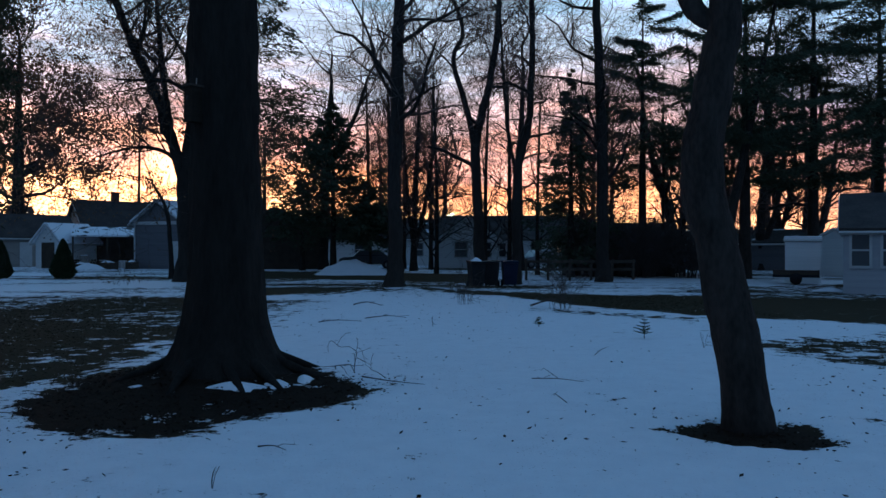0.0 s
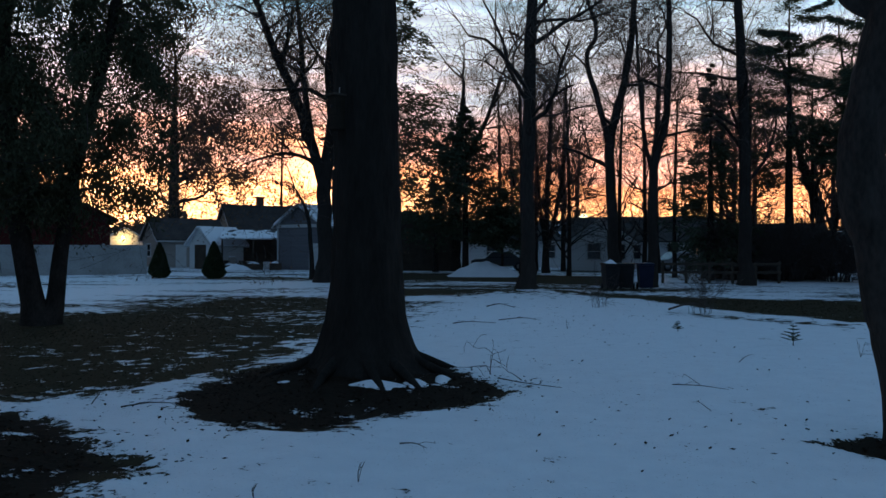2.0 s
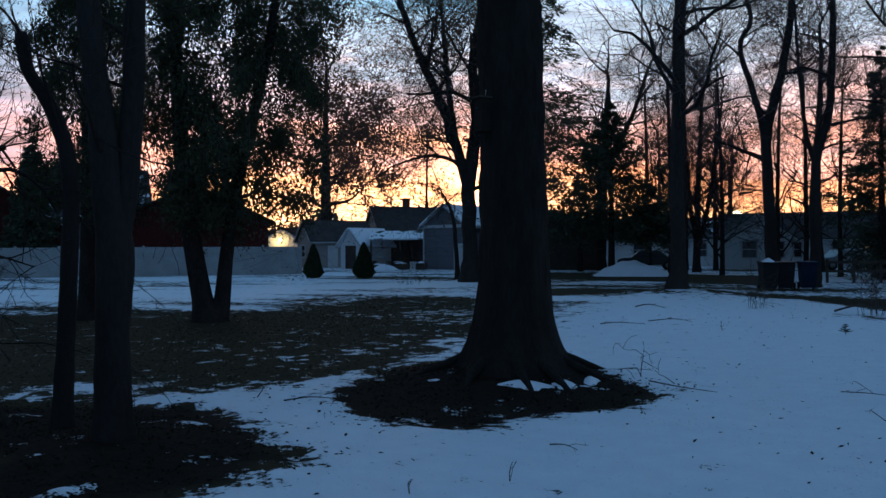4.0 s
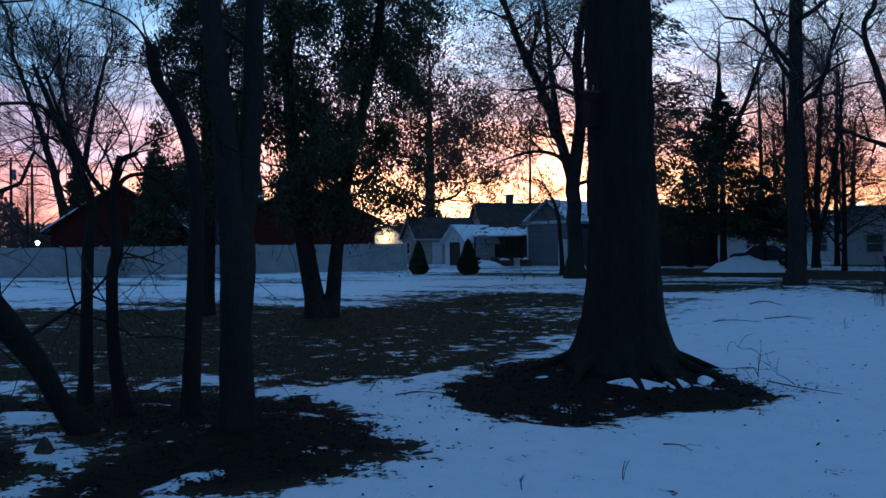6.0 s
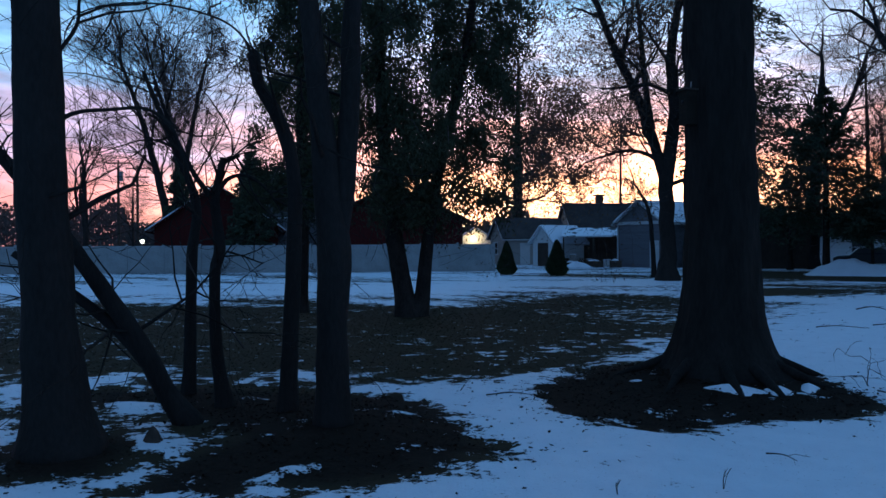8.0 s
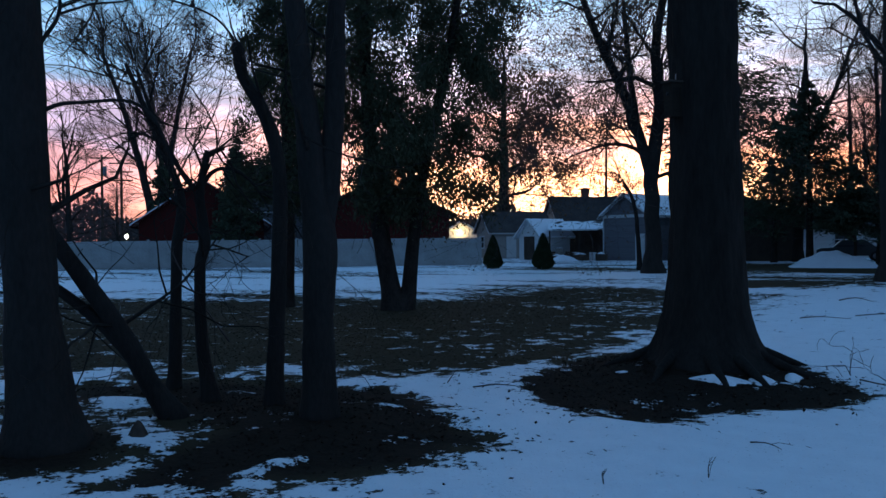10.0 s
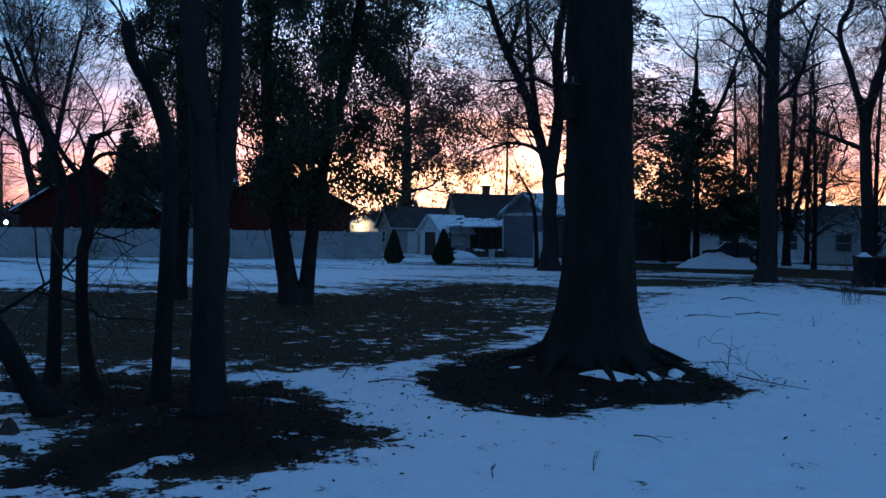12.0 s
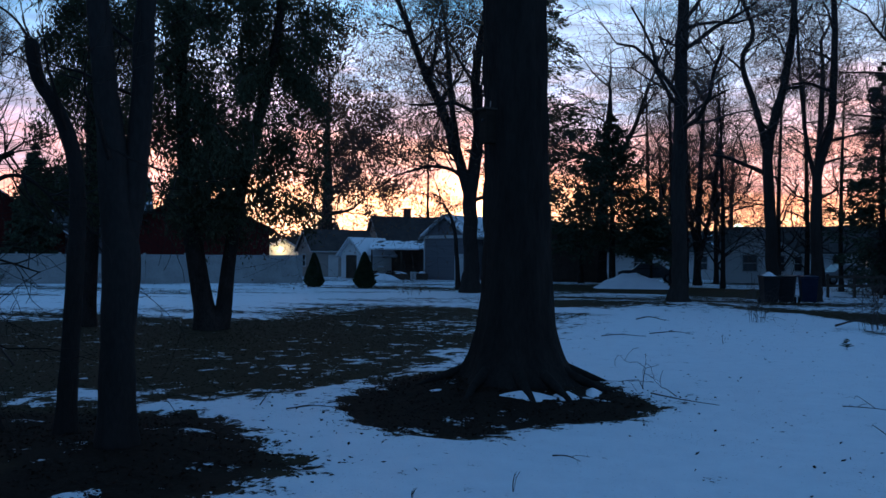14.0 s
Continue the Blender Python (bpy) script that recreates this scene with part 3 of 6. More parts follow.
def ground_material():
    m = bpy.data.materials.new("snow_grass_mulch")
    m.use_nodes = True
    n, l = m.node_tree.nodes, m.node_tree.links
    b = n["Principled BSDF"]
    tc = n.new("ShaderNodeTexCoord")

    def noise_tex(scale, detail=6, rough=0.6):
        t = n.new("ShaderNodeTexNoise")
        t.inputs["Scale"].default_value, t.inputs["Detail"].default_value, t.inputs["Roughness"].default_value = scale, detail, rough
        l.new(tc.outputs["Object"], t.inputs["Vector"])
        return t.outputs[0]

    snow = n.new("ShaderNodeAttribute")
    snow.attribute_name = "snow"
    mul = n.new("ShaderNodeAttribute")
    mul.attribute_name = "mulch"
    broad, mid, fine = noise_tex(0.9, 3), noise_tex(3.2, 7, 0.68), noise_tex(26, 5)
    mess = math_node(n, l, "ADD", math_node(n, l, "MULTIPLY", math_node(n, l, "SUBTRACT", mid, 0.5), 4.4), math_node(n, l, "MULTIPLY", math_node(n, l, "SUBTRACT", fine, 0.5), 1.5))
    mess = math_node(n, l, "ADD", mess, math_node(n, l, "MULTIPLY", math_node(n, l, "SUBTRACT", broad, 0.5), 1.8))
    edge = n.new("ShaderNodeMapRange")
    edge.interpolation_type = "SMOOTHSTEP"
    edge.inputs["From Min"].default_value, edge.inputs["From Max"].default_value = -0.05, 0.12
    l.new(math_node(n, l, "ADD", snow.outputs["Fac"], mess), edge.inputs[0])
    turf = mix_node(n, l, fine, (0.026, 0.018, 0.011), (0.075, 0.054, 0.032))
    turf = mix_node(n, l, math_node(n, l, "MULTIPLY", broad, 0.7), turf, (0.044, 0.036, 0.021))
    chips = mix_node(n, l, fine, (0.014, 0.009, 0.007), (0.062, 0.040, 0.029))
    chips = mix_node(n, l, math_node(n, l, "MULTIPLY", mid, 0.9), chips, (0.010, 0.007, 0.005))
    soil = mix_node(n, l, mul.outputs["Fac"], turf, chips)
    white = mix_node(n, l, mid, (0.66, 0.68, 0.72), (0.88, 0.90, 0.92))
    white = mix_node(n, l, math_node(n, l, "MULTIPLY", broad, 0.35), white, (0.66, 0.69, 0.75))
    speck = n.new("ShaderNodeMapRange")
    speck.inputs["From Min"].default_value, speck.inputs["From Max"].default_value = 0.70, 0.76
    l.new(noise_tex(14, 4, 0.7), speck.inputs[0])
    white = mix_node(n, l, math_node(n, l, "MULTIPLY", speck.outputs[0], 0.55), white, (0.16, 0.13, 0.10))
    grit = n.new("ShaderNodeMapRange")
    grit.inputs["From Min"].default_value, grit.inputs["From Max"].default_value = 0.66, 0.72
    l.new(math_node(n, l, "ADD", noise_tex(34, 3, 0.6), math_node(n, l, "MULTIPLY", math_node(n, l, "SUBTRACT", broad, 0.5), 0.22)), grit.inputs[0])
    white = mix_node(n, l, math_node(n, l, "MULTIPLY", grit.outputs[0], 0.7), white, (0.14, 0.11, 0.085))
    l.new(mix_node(n, l, edge.outputs[0], soil, white), b.inputs["Base Color"])
    # damp old snow has more gloss than dead turf
    l.new(math_node(n, l, "ADD", math_node(n, l, "MULTIPLY", edge.outputs[0], 0.11), 0.03), b.inputs["Specular IOR Level"])
    l.new(math_node(n, l, "SUBTRACT", 0.88, math_node(n, l, "MULTIPLY", edge.outputs[0], 0.26)), b.inputs["Roughness"])
    bp = n.new("ShaderNodeBump")
    bp.inputs["Strength"].default_value, bp.inputs["Distance"].default_value = 0.8, 0.035
    l.new(math_node(n, l, "ADD", math_node(n, l, "MULTIPLY", edge.outputs[0], 0.8), math_node(n, l, "ADD", mid, math_node(n, l, "MULTIPLY", fine, 0.5))), bp.inputs["Height"])
    l.new(bp.outputs[0], b.inputs["Normal"])
    return m


gme.materials.append(ground_material())
tagged(new("ground", gme), "flat lawn under patchy old snow, dead grass and mulch", "ground", kind="structure")


def ground_z(x, y):
    """Height of the ground at one place."""
    xa, ya = np.array([x]), np.array([y])
    return float(height_at(xa, ya)[0] + 0.035 * np.clip(cover(xa, ya) * 2.2 + 0.5, 0, 1)[0])


# ---------------------------------------------------------------- the big oak with its nest box
def big_oak():
    rng = random.Random(5)
    at = (-2.60, 9.62)
    root = thing("oak_tree", (at[0], at[1], 0), "massive dark oak with furrowed bark and flared roots", "tree")
    s = Soup()
    sides, rings = 72, 90
    lobes = [(200, 1.0), (245, 0.55), (285, 0.5), (318, 0.85), (345, 0.95), (25, 0.8), (90, 0.7), (150, 0.75)]
    for i in range(rings):
        z = -0.12 + 9.0 * (i / (rings - 1)) ** 1.55
        r = 0.412 - 0.004 * max(z, 0) + 0.13 * math.exp(-max(z, 0) / 0.8) + 0.28 * math.exp(-max(z, 0) / 0.34)
        cx, cy = -0.025 * (1 - math.exp(-max(z, 0) / 0.8)) + 0.015 * math.sin(z * 0.8), 0.02 * math.sin(z * 0.9)
        for k in range(sides):
            a = 360 * k / sides
            root_bulge = sum(w * math.exp(-(((a - c + 180) % 360 - 180) / 12) ** 2) for c, w in lobes)
            rr = r + 0.26 * root_bulge * math.exp(-max(z, 0) / 0.12) + 0.07 * root_bulge * math.exp(-max(z, 0) / 0.6)
            furrow = abs(noise.noise(V(math.cos(math.radians(a)) * 5.2, math.sin(math.radians(a)) * 5.2, z * 1.1)))
            furrow += 0.5 * abs(noise.noise(V(math.cos(math.radians(a)) * 11, math.sin(math.radians(a)) * 11, z * 2.6)))
            rr += 0.06 * furrow - 0.025
            s.v.append((cx + rr * math.cos(math.radians(a)), cy + rr * math.sin(math.radians(a)), z))
    for i in range(rings - 1):
        for k in range(sides):
            a, b = i * sides + k, i * sides + (k + 1) % sides
            s.f.append((a, b, b + sides, a + sides))
    part("trunk", s, M["bark_oak"], root)
    for c, w in lobes:
        r = Soup()
        a = math.radians(c + rng.uniform(-4, 4))
        d = V(math.cos(a), math.sin(a), 0)
        ln = 0.45 + 0.40 * w
        n = V(-d.y, d.x, 0) * rng.uniform(-0.16, 0.16)
        pts = [d * 0.6 + V(0, 0, 0.25), d * (0.68 + ln * 0.3) + n * 0.4 + V(0, 0, 0.14), d * (0.68 + ln * 0.65) + n + V(0, 0, 0.03), d * (0.68 + ln) + n * 1.5 + V(0, 0, -0.12)]
        line, rr = smooth_line(pts, [0.085, 0.055, 0.035, 0.015], 4)
        r.tube(line, rr, 8)
        part("root", r, M["bark_oak"], root)
    limbs, twigs, tips = Soup(), Soup(), []
    cfg = dict(BARE, levels=3, children=(4, 4, 3), fine=0.012)
    for k in range(7):
        a = 2 * math.pi * k / 7 + rng.random()
        z = 6.0 + 3.0 * k / 7
        d = V(math.cos(a), math.sin(a), 0.7).normalized()
        grow(limbs, twigs, rng, V(0, 0, z), d, 4.5, 0.15, 1, cfg, tips)
    tagged(part("limb_work", limbs, M["bark_oak"], root), kind="stuff")
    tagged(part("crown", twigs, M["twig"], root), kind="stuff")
    box = thing("nest_box", (at[0] - 0.27, at[1] - 0.37, 3.02), "small weathered wooden nest box fixed to the oak trunk", "nest box", rz=-35)
    b = Soup()
    b.box((-0.07, -0.09, 0), (0.07, 0.09, 0.40))
    part("body", b, M["bare_wood"], box, smooth=False)
    b = Soup()
    b.box((-0.083, -0.12, 0.403), (0.083, 0.10, 0.425))
    part("roof", b, M["dark_wood"], box, smooth=False)
    b = Soup()
    b.tube([V(0, -0.088, 0.27), V(0, -0.095, 0.27)], [0.024, 0.024], 12, True)
    part("entrance_hole", b, M["black"], box)
    b = Soup()
    b.box((-0.035, 0.05, 0.427), (0.035, 0.10, 0.52))
    part("back_board", b, M["tan_siding"], box, "pale top of the back board", smooth=False)


big_oak()


# ---------------------------------------------------------------- near trees
def solid_tree(name, at, stems, label, bark, seed, twigs=0, sides=20, flare=1.5, cfg=None, twig_len=1.2, bump=0.06, low=0.4, category="tree", group="", lowest=-0.12):
    """A near tree: stems of (x, y, z, radius) relative to its base, with uneven bark, and a few twigs."""
    rng = random.Random(seed)
    root = thing(name, (at[0], at[1], ground_z(*at) - 0.02), label, category, group)
    wood, twig, tips = Soup(), Soup(), []
    for n, stem in enumerate(stems):
        line, rr = smooth_line([V(*p[:3]) for p in stem], [p[3] for p in stem], 8)
        if n == 0:
            line[0].z = lowest
            for i, p in enumerate(line):
                rr[i] *= 1 + (flare - 1) * math.exp(-max(p.z, 0) / 0.14)
        s = Soup()
        s.tube(line, rr, sides, True)
        for i, v in enumerate(s.v):
            c = line[i // sides]
            k = 1 + bump * 2 * noise.noise(V(v[0] * 6, v[1] * 6, v[2] * 2.2) + V(seed, 0, 0)) + bump * noise.noise(V(v[0] * 22, v[1] * 22, v[2] * 5))
            s.v[i] = (c.x + (v[0] - c.x) * k, c.y + (v[1] - c.y) * k, v[2])
        part("trunk" if n == 0 else "limb", s, M[bark], root)
        for k in range(twigs):
            i = int((low + (1 - low) * rng.random()) * (len(line) - 2))
            ax = (line[i + 1] - line[i]).normalized()
            side = ax.orthogonal().normalized()
            side.rotate(Matrix.Rotation(rng.uniform(0, 2 * math.pi), 3, ax))
            grow(twig, twig, rng, line[i], (ax * 0.5 + side).normalized(), twig_len * rng.uniform(0.5, 1.3), 0.012 + 0.15 * rr[i] * rng.random(), 2, cfg or dict(BARE, levels=4, children=(4, 4, 4, 3), fine=0.003, lift=0.02, wander=0.22), tips)
    if twig.v:
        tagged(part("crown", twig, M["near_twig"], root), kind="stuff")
    return root


solid_tree("pine_tree", (2.71, 7.10), [
    [(0, 0, 0, 0.205), (-0.11, 0.03, 0.77, 0.195), (-0.25, 0.08, 1.58, 0.185), (-0.375, 0.13, 2.14, 0.18), (-0.35, 0.12, 2.7, 0.17), (-0.25, 0.09, 3.3, 0.165), (-0.18, 0.06, 3.9, 0.15), (-0.1, 0.1, 6.0, 0.12), (0, 0.1, 8.5, 0.07)],
    [(-0.20, 0.08, 3.60, 0.08), (-0.40, 0.13, 3.72, 0.09), (-0.49, 0.16, 3.88, 0.10), (-0.53, 0.18, 4.2, 0.09), (-0.7, 0.4, 5.4, 0.05)],
], "leaning pine trunk with a bent middle in a small mulch ring", "bark_pine", 11, flare=1.25, bump=0.10)

solid_tree("maple_clump", (-4.83, 5.18), [
    [(0, 0, 0, 0.155), (0.0, 0, 0.9, 0.135), (0.01, 0.02, 1.55, 0.15), (-0.03, -0.02, 2.1, 0.12), (-0.09, -0.06, 2.9, 0.10), (-0.18, -0.12, 3.9, 0.085), (-0.4, -0.2, 6.0, 0.06)],
    [(0.01, 0.02, 1.5, 0.10), (0.07, 0.09, 2.1, 0.095), (0.10, 0.15, 3.0, 0.09), (0.12, 0.2, 3.9, 0.08), (0.4, 0.5, 6.0, 0.05)],
], "grey smooth-barked maple forking above head height, growing from dark mulch", "bark_smooth", 13, twigs=3, flare=1.25)

solid_tree("broken_maple_stem", (-5.73, 5.55), [
    [(0, 0, 0, 0.095), (0.02, 0.02, 0.73, 0.08), (0.05, 0.05, 1.63, 0.075), (0.06, 0.05, 2.23, 0.07), (0.0, 0.0, 2.67, 0.07), (-0.09, -0.09, 2.99, 0.062), (-0.18, -0.18, 3.2, 0.055), (-0.22, -0.21, 3.47, 0.06), (-0.23, -0.22, 3.54, 0.04)],
    [(-0.2, -0.2, 3.35, 0.014), (-0.27, -0.26, 3.62, 0.011), (-0.42, -0.41, 3.81, 0.010), (-0.73, -0.71, 3.93, 0.009), (-1.05, -1.02, 3.94, 0.008), (-1.3, -1.26, 3.86, 0.006), (-1.49, -1.44, 3.7, 0.003)],
], "slender dark maple stem broken off at the top", "bark_smooth", 17, twigs=3, flare=1.3, twig_len=0.9)

solid_tree("sapling", (-6.60, 5.53), [
    [(0, 0, 0, 0.085), (-0.05, -0.05, 0.5, 0.065), (-0.07, -0.07, 1.0, 0.06), (-0.06, -0.07, 1.44, 0.055), (-0.03, -0.03, 1.66, 0.06), (-0.06, -0.06, 2.1, 0.045), (-0.04, -0.04, 2.35, 0.04), (0.0, 0.0, 2.6, 0.035)],
    [(-0.09, -0.1, 2.2, 0.03), (-0.2, -0.23, 2.45, 0.026), (-0.35, -0.4, 2.95, 0.018), (-0.45, -0.51, 3.4, 0.012)],
    [(-0.07, -0.08, 2.15, 0.03), (0.03, 0.03, 2.38, 0.022), (0.17, 0.19, 2.41, 0.018), (0.31, 0.35, 2.24, 0.012), (0.4, 0.45, 2.0, 0.006)],
    [(-0.01, -0.01, 2.55, 0.03), (0.05, 0.06, 2.6, 0.028), (0.11, 0.12, 2.63, 0.02)],
], "crooked sapling with a snapped crown", "bark_smooth", 19, twigs=5, flare=1.5, twig_len=0.9, group="saplings")

solid_tree("sapling", (-7.54, 5.83), [
    [(0, 0, 0, 0.075), (0.01, 0.02, 0.62, 0.068), (0.03, 0.04, 1.61, 0.06), (0.05, 0.08, 2.2, 0.05), (-0.2, -0.05, 2.9, 0.035), (-0.5, -0.2, 3.7, 0.02)],
], "straight thin sapling with hanging twigs", "bark_smooth", 23, twigs=9, flare=1.4, twig_len=1.0, group="saplings")

solid_tree("leaning_trunk", (-6.24, 4.78), [
    [(0, 0, 0, 0.115), (-0.12, -0.15, 0.3, 0.095), (-0.29, -0.35, 0.82, 0.085), (-0.53, -0.65, 1.43, 0.075), (-0.85, -1.05, 2.2, 0.06), (-1.1, -1.35, 2.7, 0.04)],
    [(-0.24, -0.29, 0.62, 0.07), (-0.46, -0.48, 0.95, 0.055), (-0.72, -0.76, 1.28, 0.045), (-1.0, -1.1, 1.62, 0.03)],
    [(-0.31, -0.38, 0.87, 0.02), (-0.22, -0.1, 1.05, 0.016), (-0.1, 0.2, 1.28, 0.012), (0.05, 0.5, 1.7, 0.007)],
], "leaning half-fallen trunk with dangling twigs", "bark_smooth", 29, twigs=6, flare=1.3, twig_len=1.1, lowest=-0.1)

solid_tree("maple_tree", (-6.08, 3.42), [
    [(0, 0, 0, 0.27), (-0.02, -0.04, 0.5, 0.225), (-0.05, -0.07, 1.0, 0.205), (-0.08, -0.1, 1.81, 0.19), (-0.09, -0.12, 2.68, 0.185), (-0.1, -0.13, 3.6, 0.17), (-0.1, -0.1, 6.5, 0.13)],
    [(-0.06, -0.1, 2.5, 0.022), (0.06, 0.09, 2.63, 0.017), (0.17, 0.28, 2.67, 0.014), (0.32, 0.53, 2.7, 0.013), (0.41, 0.67, 2.61, 0.012), (0.46, 0.75, 2.46, 0.010), (0.51, 0.84, 2.14, 0.006)],
    [(-0.08, -0.12, 2.9, 0.02), (0.01, 0.02, 3.14, 0.016), (0.07, 0.11, 3.34, 0.014), (0.08, 0.14, 3.6, 0.012), (0.2, 0.3, 4.2, 0.008)],
], "thick dark trunk with a thin low side branch, standing in mulch", "bark_smooth", 31, twigs=2, flare=1.35, twig_len=1.3, low=0.5)


# ---------------------------------------------------------------- cedar with two stems
def cedar(at, seed, stems, label, lowest):
    rng = random.Random(seed)
    nr = np.random.default_rng(seed)
    root = thing("cedar_tree", (at[0], at[1], 0), label, "tree", "cedars")
    bough, foliage, centres, al = Soup(), Soup(), [], []
    for stem in stems:
        line, rr = smooth_line([V(*p[:3]) for p in stem], [p[3] for p in stem], 6)
        s = Soup()
        s.tube(line, rr, 12)
        part("trunk", s, M["bark_pine"], root)
        for k in range(94):
            z = lowest + (10.3 - lowest) * (k + rng.random()) / 94
            i = min(range(len(line)), key=lambda j: abs(line[j].z - z))
            a = rng.uniform(0, 2 * math.pi)
            ln = rng.uniform(0.7, 2.3) * (1.0 - 0.055 * max(0, z - 4)) * (0.55 + 0.12 * min(z, 4))
            d = V(math.cos(a), math.sin(a), 0)
            pts = [line[i], line[i] + d * ln * 0.4 + V(0, 0, 0.12 * ln), line[i] + d * ln * 0.75 + V(0, 0, 0.02 * ln), line[i] + d * ln + V(0, 0, -0.2 * ln)]
            bough.tube(pts, [0.03, 0.022, 0.014, 0.007], 3)
            for c in range(rng.randint(3, 6)):
                t = rng.uniform(0.35, 1.05)
                j = min(int(t * 3), 2)
                p = pts[j].lerp(pts[j + 1], min(t * 3 - j, 1.2))
                size = rng.uniform(0.13, 0.30)
                m = rng.randint(95, 150)
                q = nr.normal(size=(m, 3)) * (size * 0.8, size * 0.8, size * 1.1) + np.array(tuple(p)) - (0, 0, size * 0.8)
                centres.append(q)
    c = np.concatenate(centres)
    foliage.quads(leaf_cards(c, 0.125, 0.036, nr, None, 1.1, 0.7))
    tagged(part("bough_work", bough, M["twig"], root), kind="stuff")
    tagged(part("crown", foliage, M["cedar"], root, "", False), kind="stuff")


cedar((-11.31, 15.56), 41, [
        [(-0.05, -0.05, -0.1, 0.44), (-0.12, -0.09, 0.2, 0.3), (-0.17, -0.12, 0.5, 0.24), (-0.26, -0.19, 1.15, 0.22), (-0.44, -0.31, 2.63, 0.2), (-0.57, -0.41, 4.78, 0.16), (-0.63, -0.45, 7.45, 0.11), (-0.7, -0.4, 10.5, 0.03)],
        [(0.0, 0.0, -0.1, 0.42), (0.12, 0.09, 0.2, 0.27), (0.19, 0.14, 0.5, 0.19), (0.29, 0.21, 1.68, 0.155), (0.53, 0.37, 3.44, 0.14), (0.99, 0.7, 5.88, 0.115), (1.2, 0.86, 7.52, 0.09), (1.4, 1.0, 10, 0.025)],
], "dark two-stemmed cedar with drooping ragged foliage", 2.5)
cedar((-14.44, 15.0), 42, [[(0, 0, -0.1, 0.26), (0.02, 0, 0.5, 0.19), (0.05, 0.05, 2.5, 0.17), (0.0, 0.1, 6.0, 0.13), (0, 0.1, 10, 0.03)]], "dark cedar with dense drooping foliage", 2.7)

# ---------------------------------------------------------------- middle-distance trees
bare_tree("maple_tree", (-1.75, 29.0), [[(-1.75, 29.0, 0, 0.36), (-1.73, 29.0, 1.2, 0.27), (-1.72, 29.0, 4.4, 0.255), (-1.66, 29.0, 7.5, 0.23), (-1.59, 29.0, 10.5, 0.2), (-1.5, 29, 15, 0.12)]],
          "tall straight bare maple on a low mound", "bark_far", 14, 0.45, 4.2, 3, flare=1.6, angle=62)
bare_tree("ash_tree", (1.7, 36.4), [
    [(1.7, 36.4, 0, 0.328), (1.62, 36.4, 1.5, 0.257), (1.59, 36.4, 3.1, 0.242), (1.5, 36.4, 6.4, 0.218), (2.09, 36.4, 9.0, 0.172), (2.44, 36.4, 11.3, 0.148), (2.6, 36.4, 14.5, 0.094)],
    [(1.52, 36.4, 6.0, 0.156), (0.96, 36.4, 8.2, 0.133), (0.45, 36.5, 10.2, 0.109), (0.9, 36.5, 11.4, 0.094), (0.2, 36.5, 13.5, 0.062)]],
    "forked bare ash with a crooked side stem", "bark_far", 9, 0.4, 3.4, 4)
bare_tree("ash_tree", (3.19, 35.3), [
    [(3.19, 35.3, 0, 0.265), (3.22, 35.3, 1.5, 0.211), (3.28, 35.3, 5.0, 0.187), (3.74, 35.3, 7.0, 0.156), (3.91, 35.3, 10, 0.133), (3.85, 35.3, 14, 0.078)],
    [(3.27, 35.3, 4.8, 0.101), (2.88, 35.4, 6.5, 0.086), (2.63, 35.4, 9.5, 0.062), (2.5, 35.4, 12, 0.039)]],
    "slim bare ash forking low", "bark_far", 9, 0.4, 3.2, 5)
bare_tree("maple_tree", (7.6, 38.0), [[(7.6, 38, 0, 0.36), (7.58, 38, 1.5, 0.29), (7.54, 38, 5.3, 0.27), (7.4, 38, 9.0, 0.23), (7.23, 38, 13.3, 0.18), (7.1, 38, 16, 0.1)]],
          "tall dark bare maple", "bark_far", 15, 0.35, 4.0, 6, angle=60)
bare_tree("silver_maple_tree", (-11.93, 37.2), [
    [(-11.93, 37.2, 0, 0.5), (-11.93, 37.2, 1.5, 0.36), (-11.93, 37.2, 4.9, 0.34), (-11.6, 37.3, 7.9, 0.27), (-11.75, 37.3, 10.6, 0.23), (-11.22, 37.4, 14, 0.14)],
    [(-11.93, 37.2, 4.3, 0.27), (-12.93, 36.9, 7.9, 0.23), (-14.2, 36.5, 11.0, 0.19), (-15.2, 36.2, 13.8, 0.12)],
    [(-11.9, 37.2, 5.0, 0.12), (-12.7, 37.0, 5.9, 0.10), (-13.9, 36.6, 6.15, 0.075), (-15.6, 36.1, 5.65, 0.03)],
    [(-12.6, 37.0, 7.2, 0.16), (-12.9, 36.9, 9.6, 0.14), (-13.1, 36.8, 12.5, 0.1)]],
    "large bare maple spreading into several heavy limbs", "bark_far", 13, 0.34, 4.2, 7, leaves=dict(share=0.30, each=3, spread=0.15, size=0.14, mat="dry_leaf", label="few dead leaves"))
bare_tree("plum_tree", (-13.7, 40.5), [[(-13.7, 40.5, 0, 0.13), (-13.77, 40.5, 1.9, 0.11), (-13.95, 40.5, 3.4, 0.1), (-14.3, 40.4, 4.3, 0.06)]],
          "small pruned bare tree with a crooked top", "bark_far", 6, 0.6, 1.6, 8)
bare_tree("birch_tree", (-3.4, 52), [[(-3.4, 52, 0, 0.2), (-3.4, 52, 5, 0.16), (-3.6, 52, 12, 0.08)]], "thin bare tree behind the maple", "bark_far", 18, 0.15, 2.6, 9, angle=35)
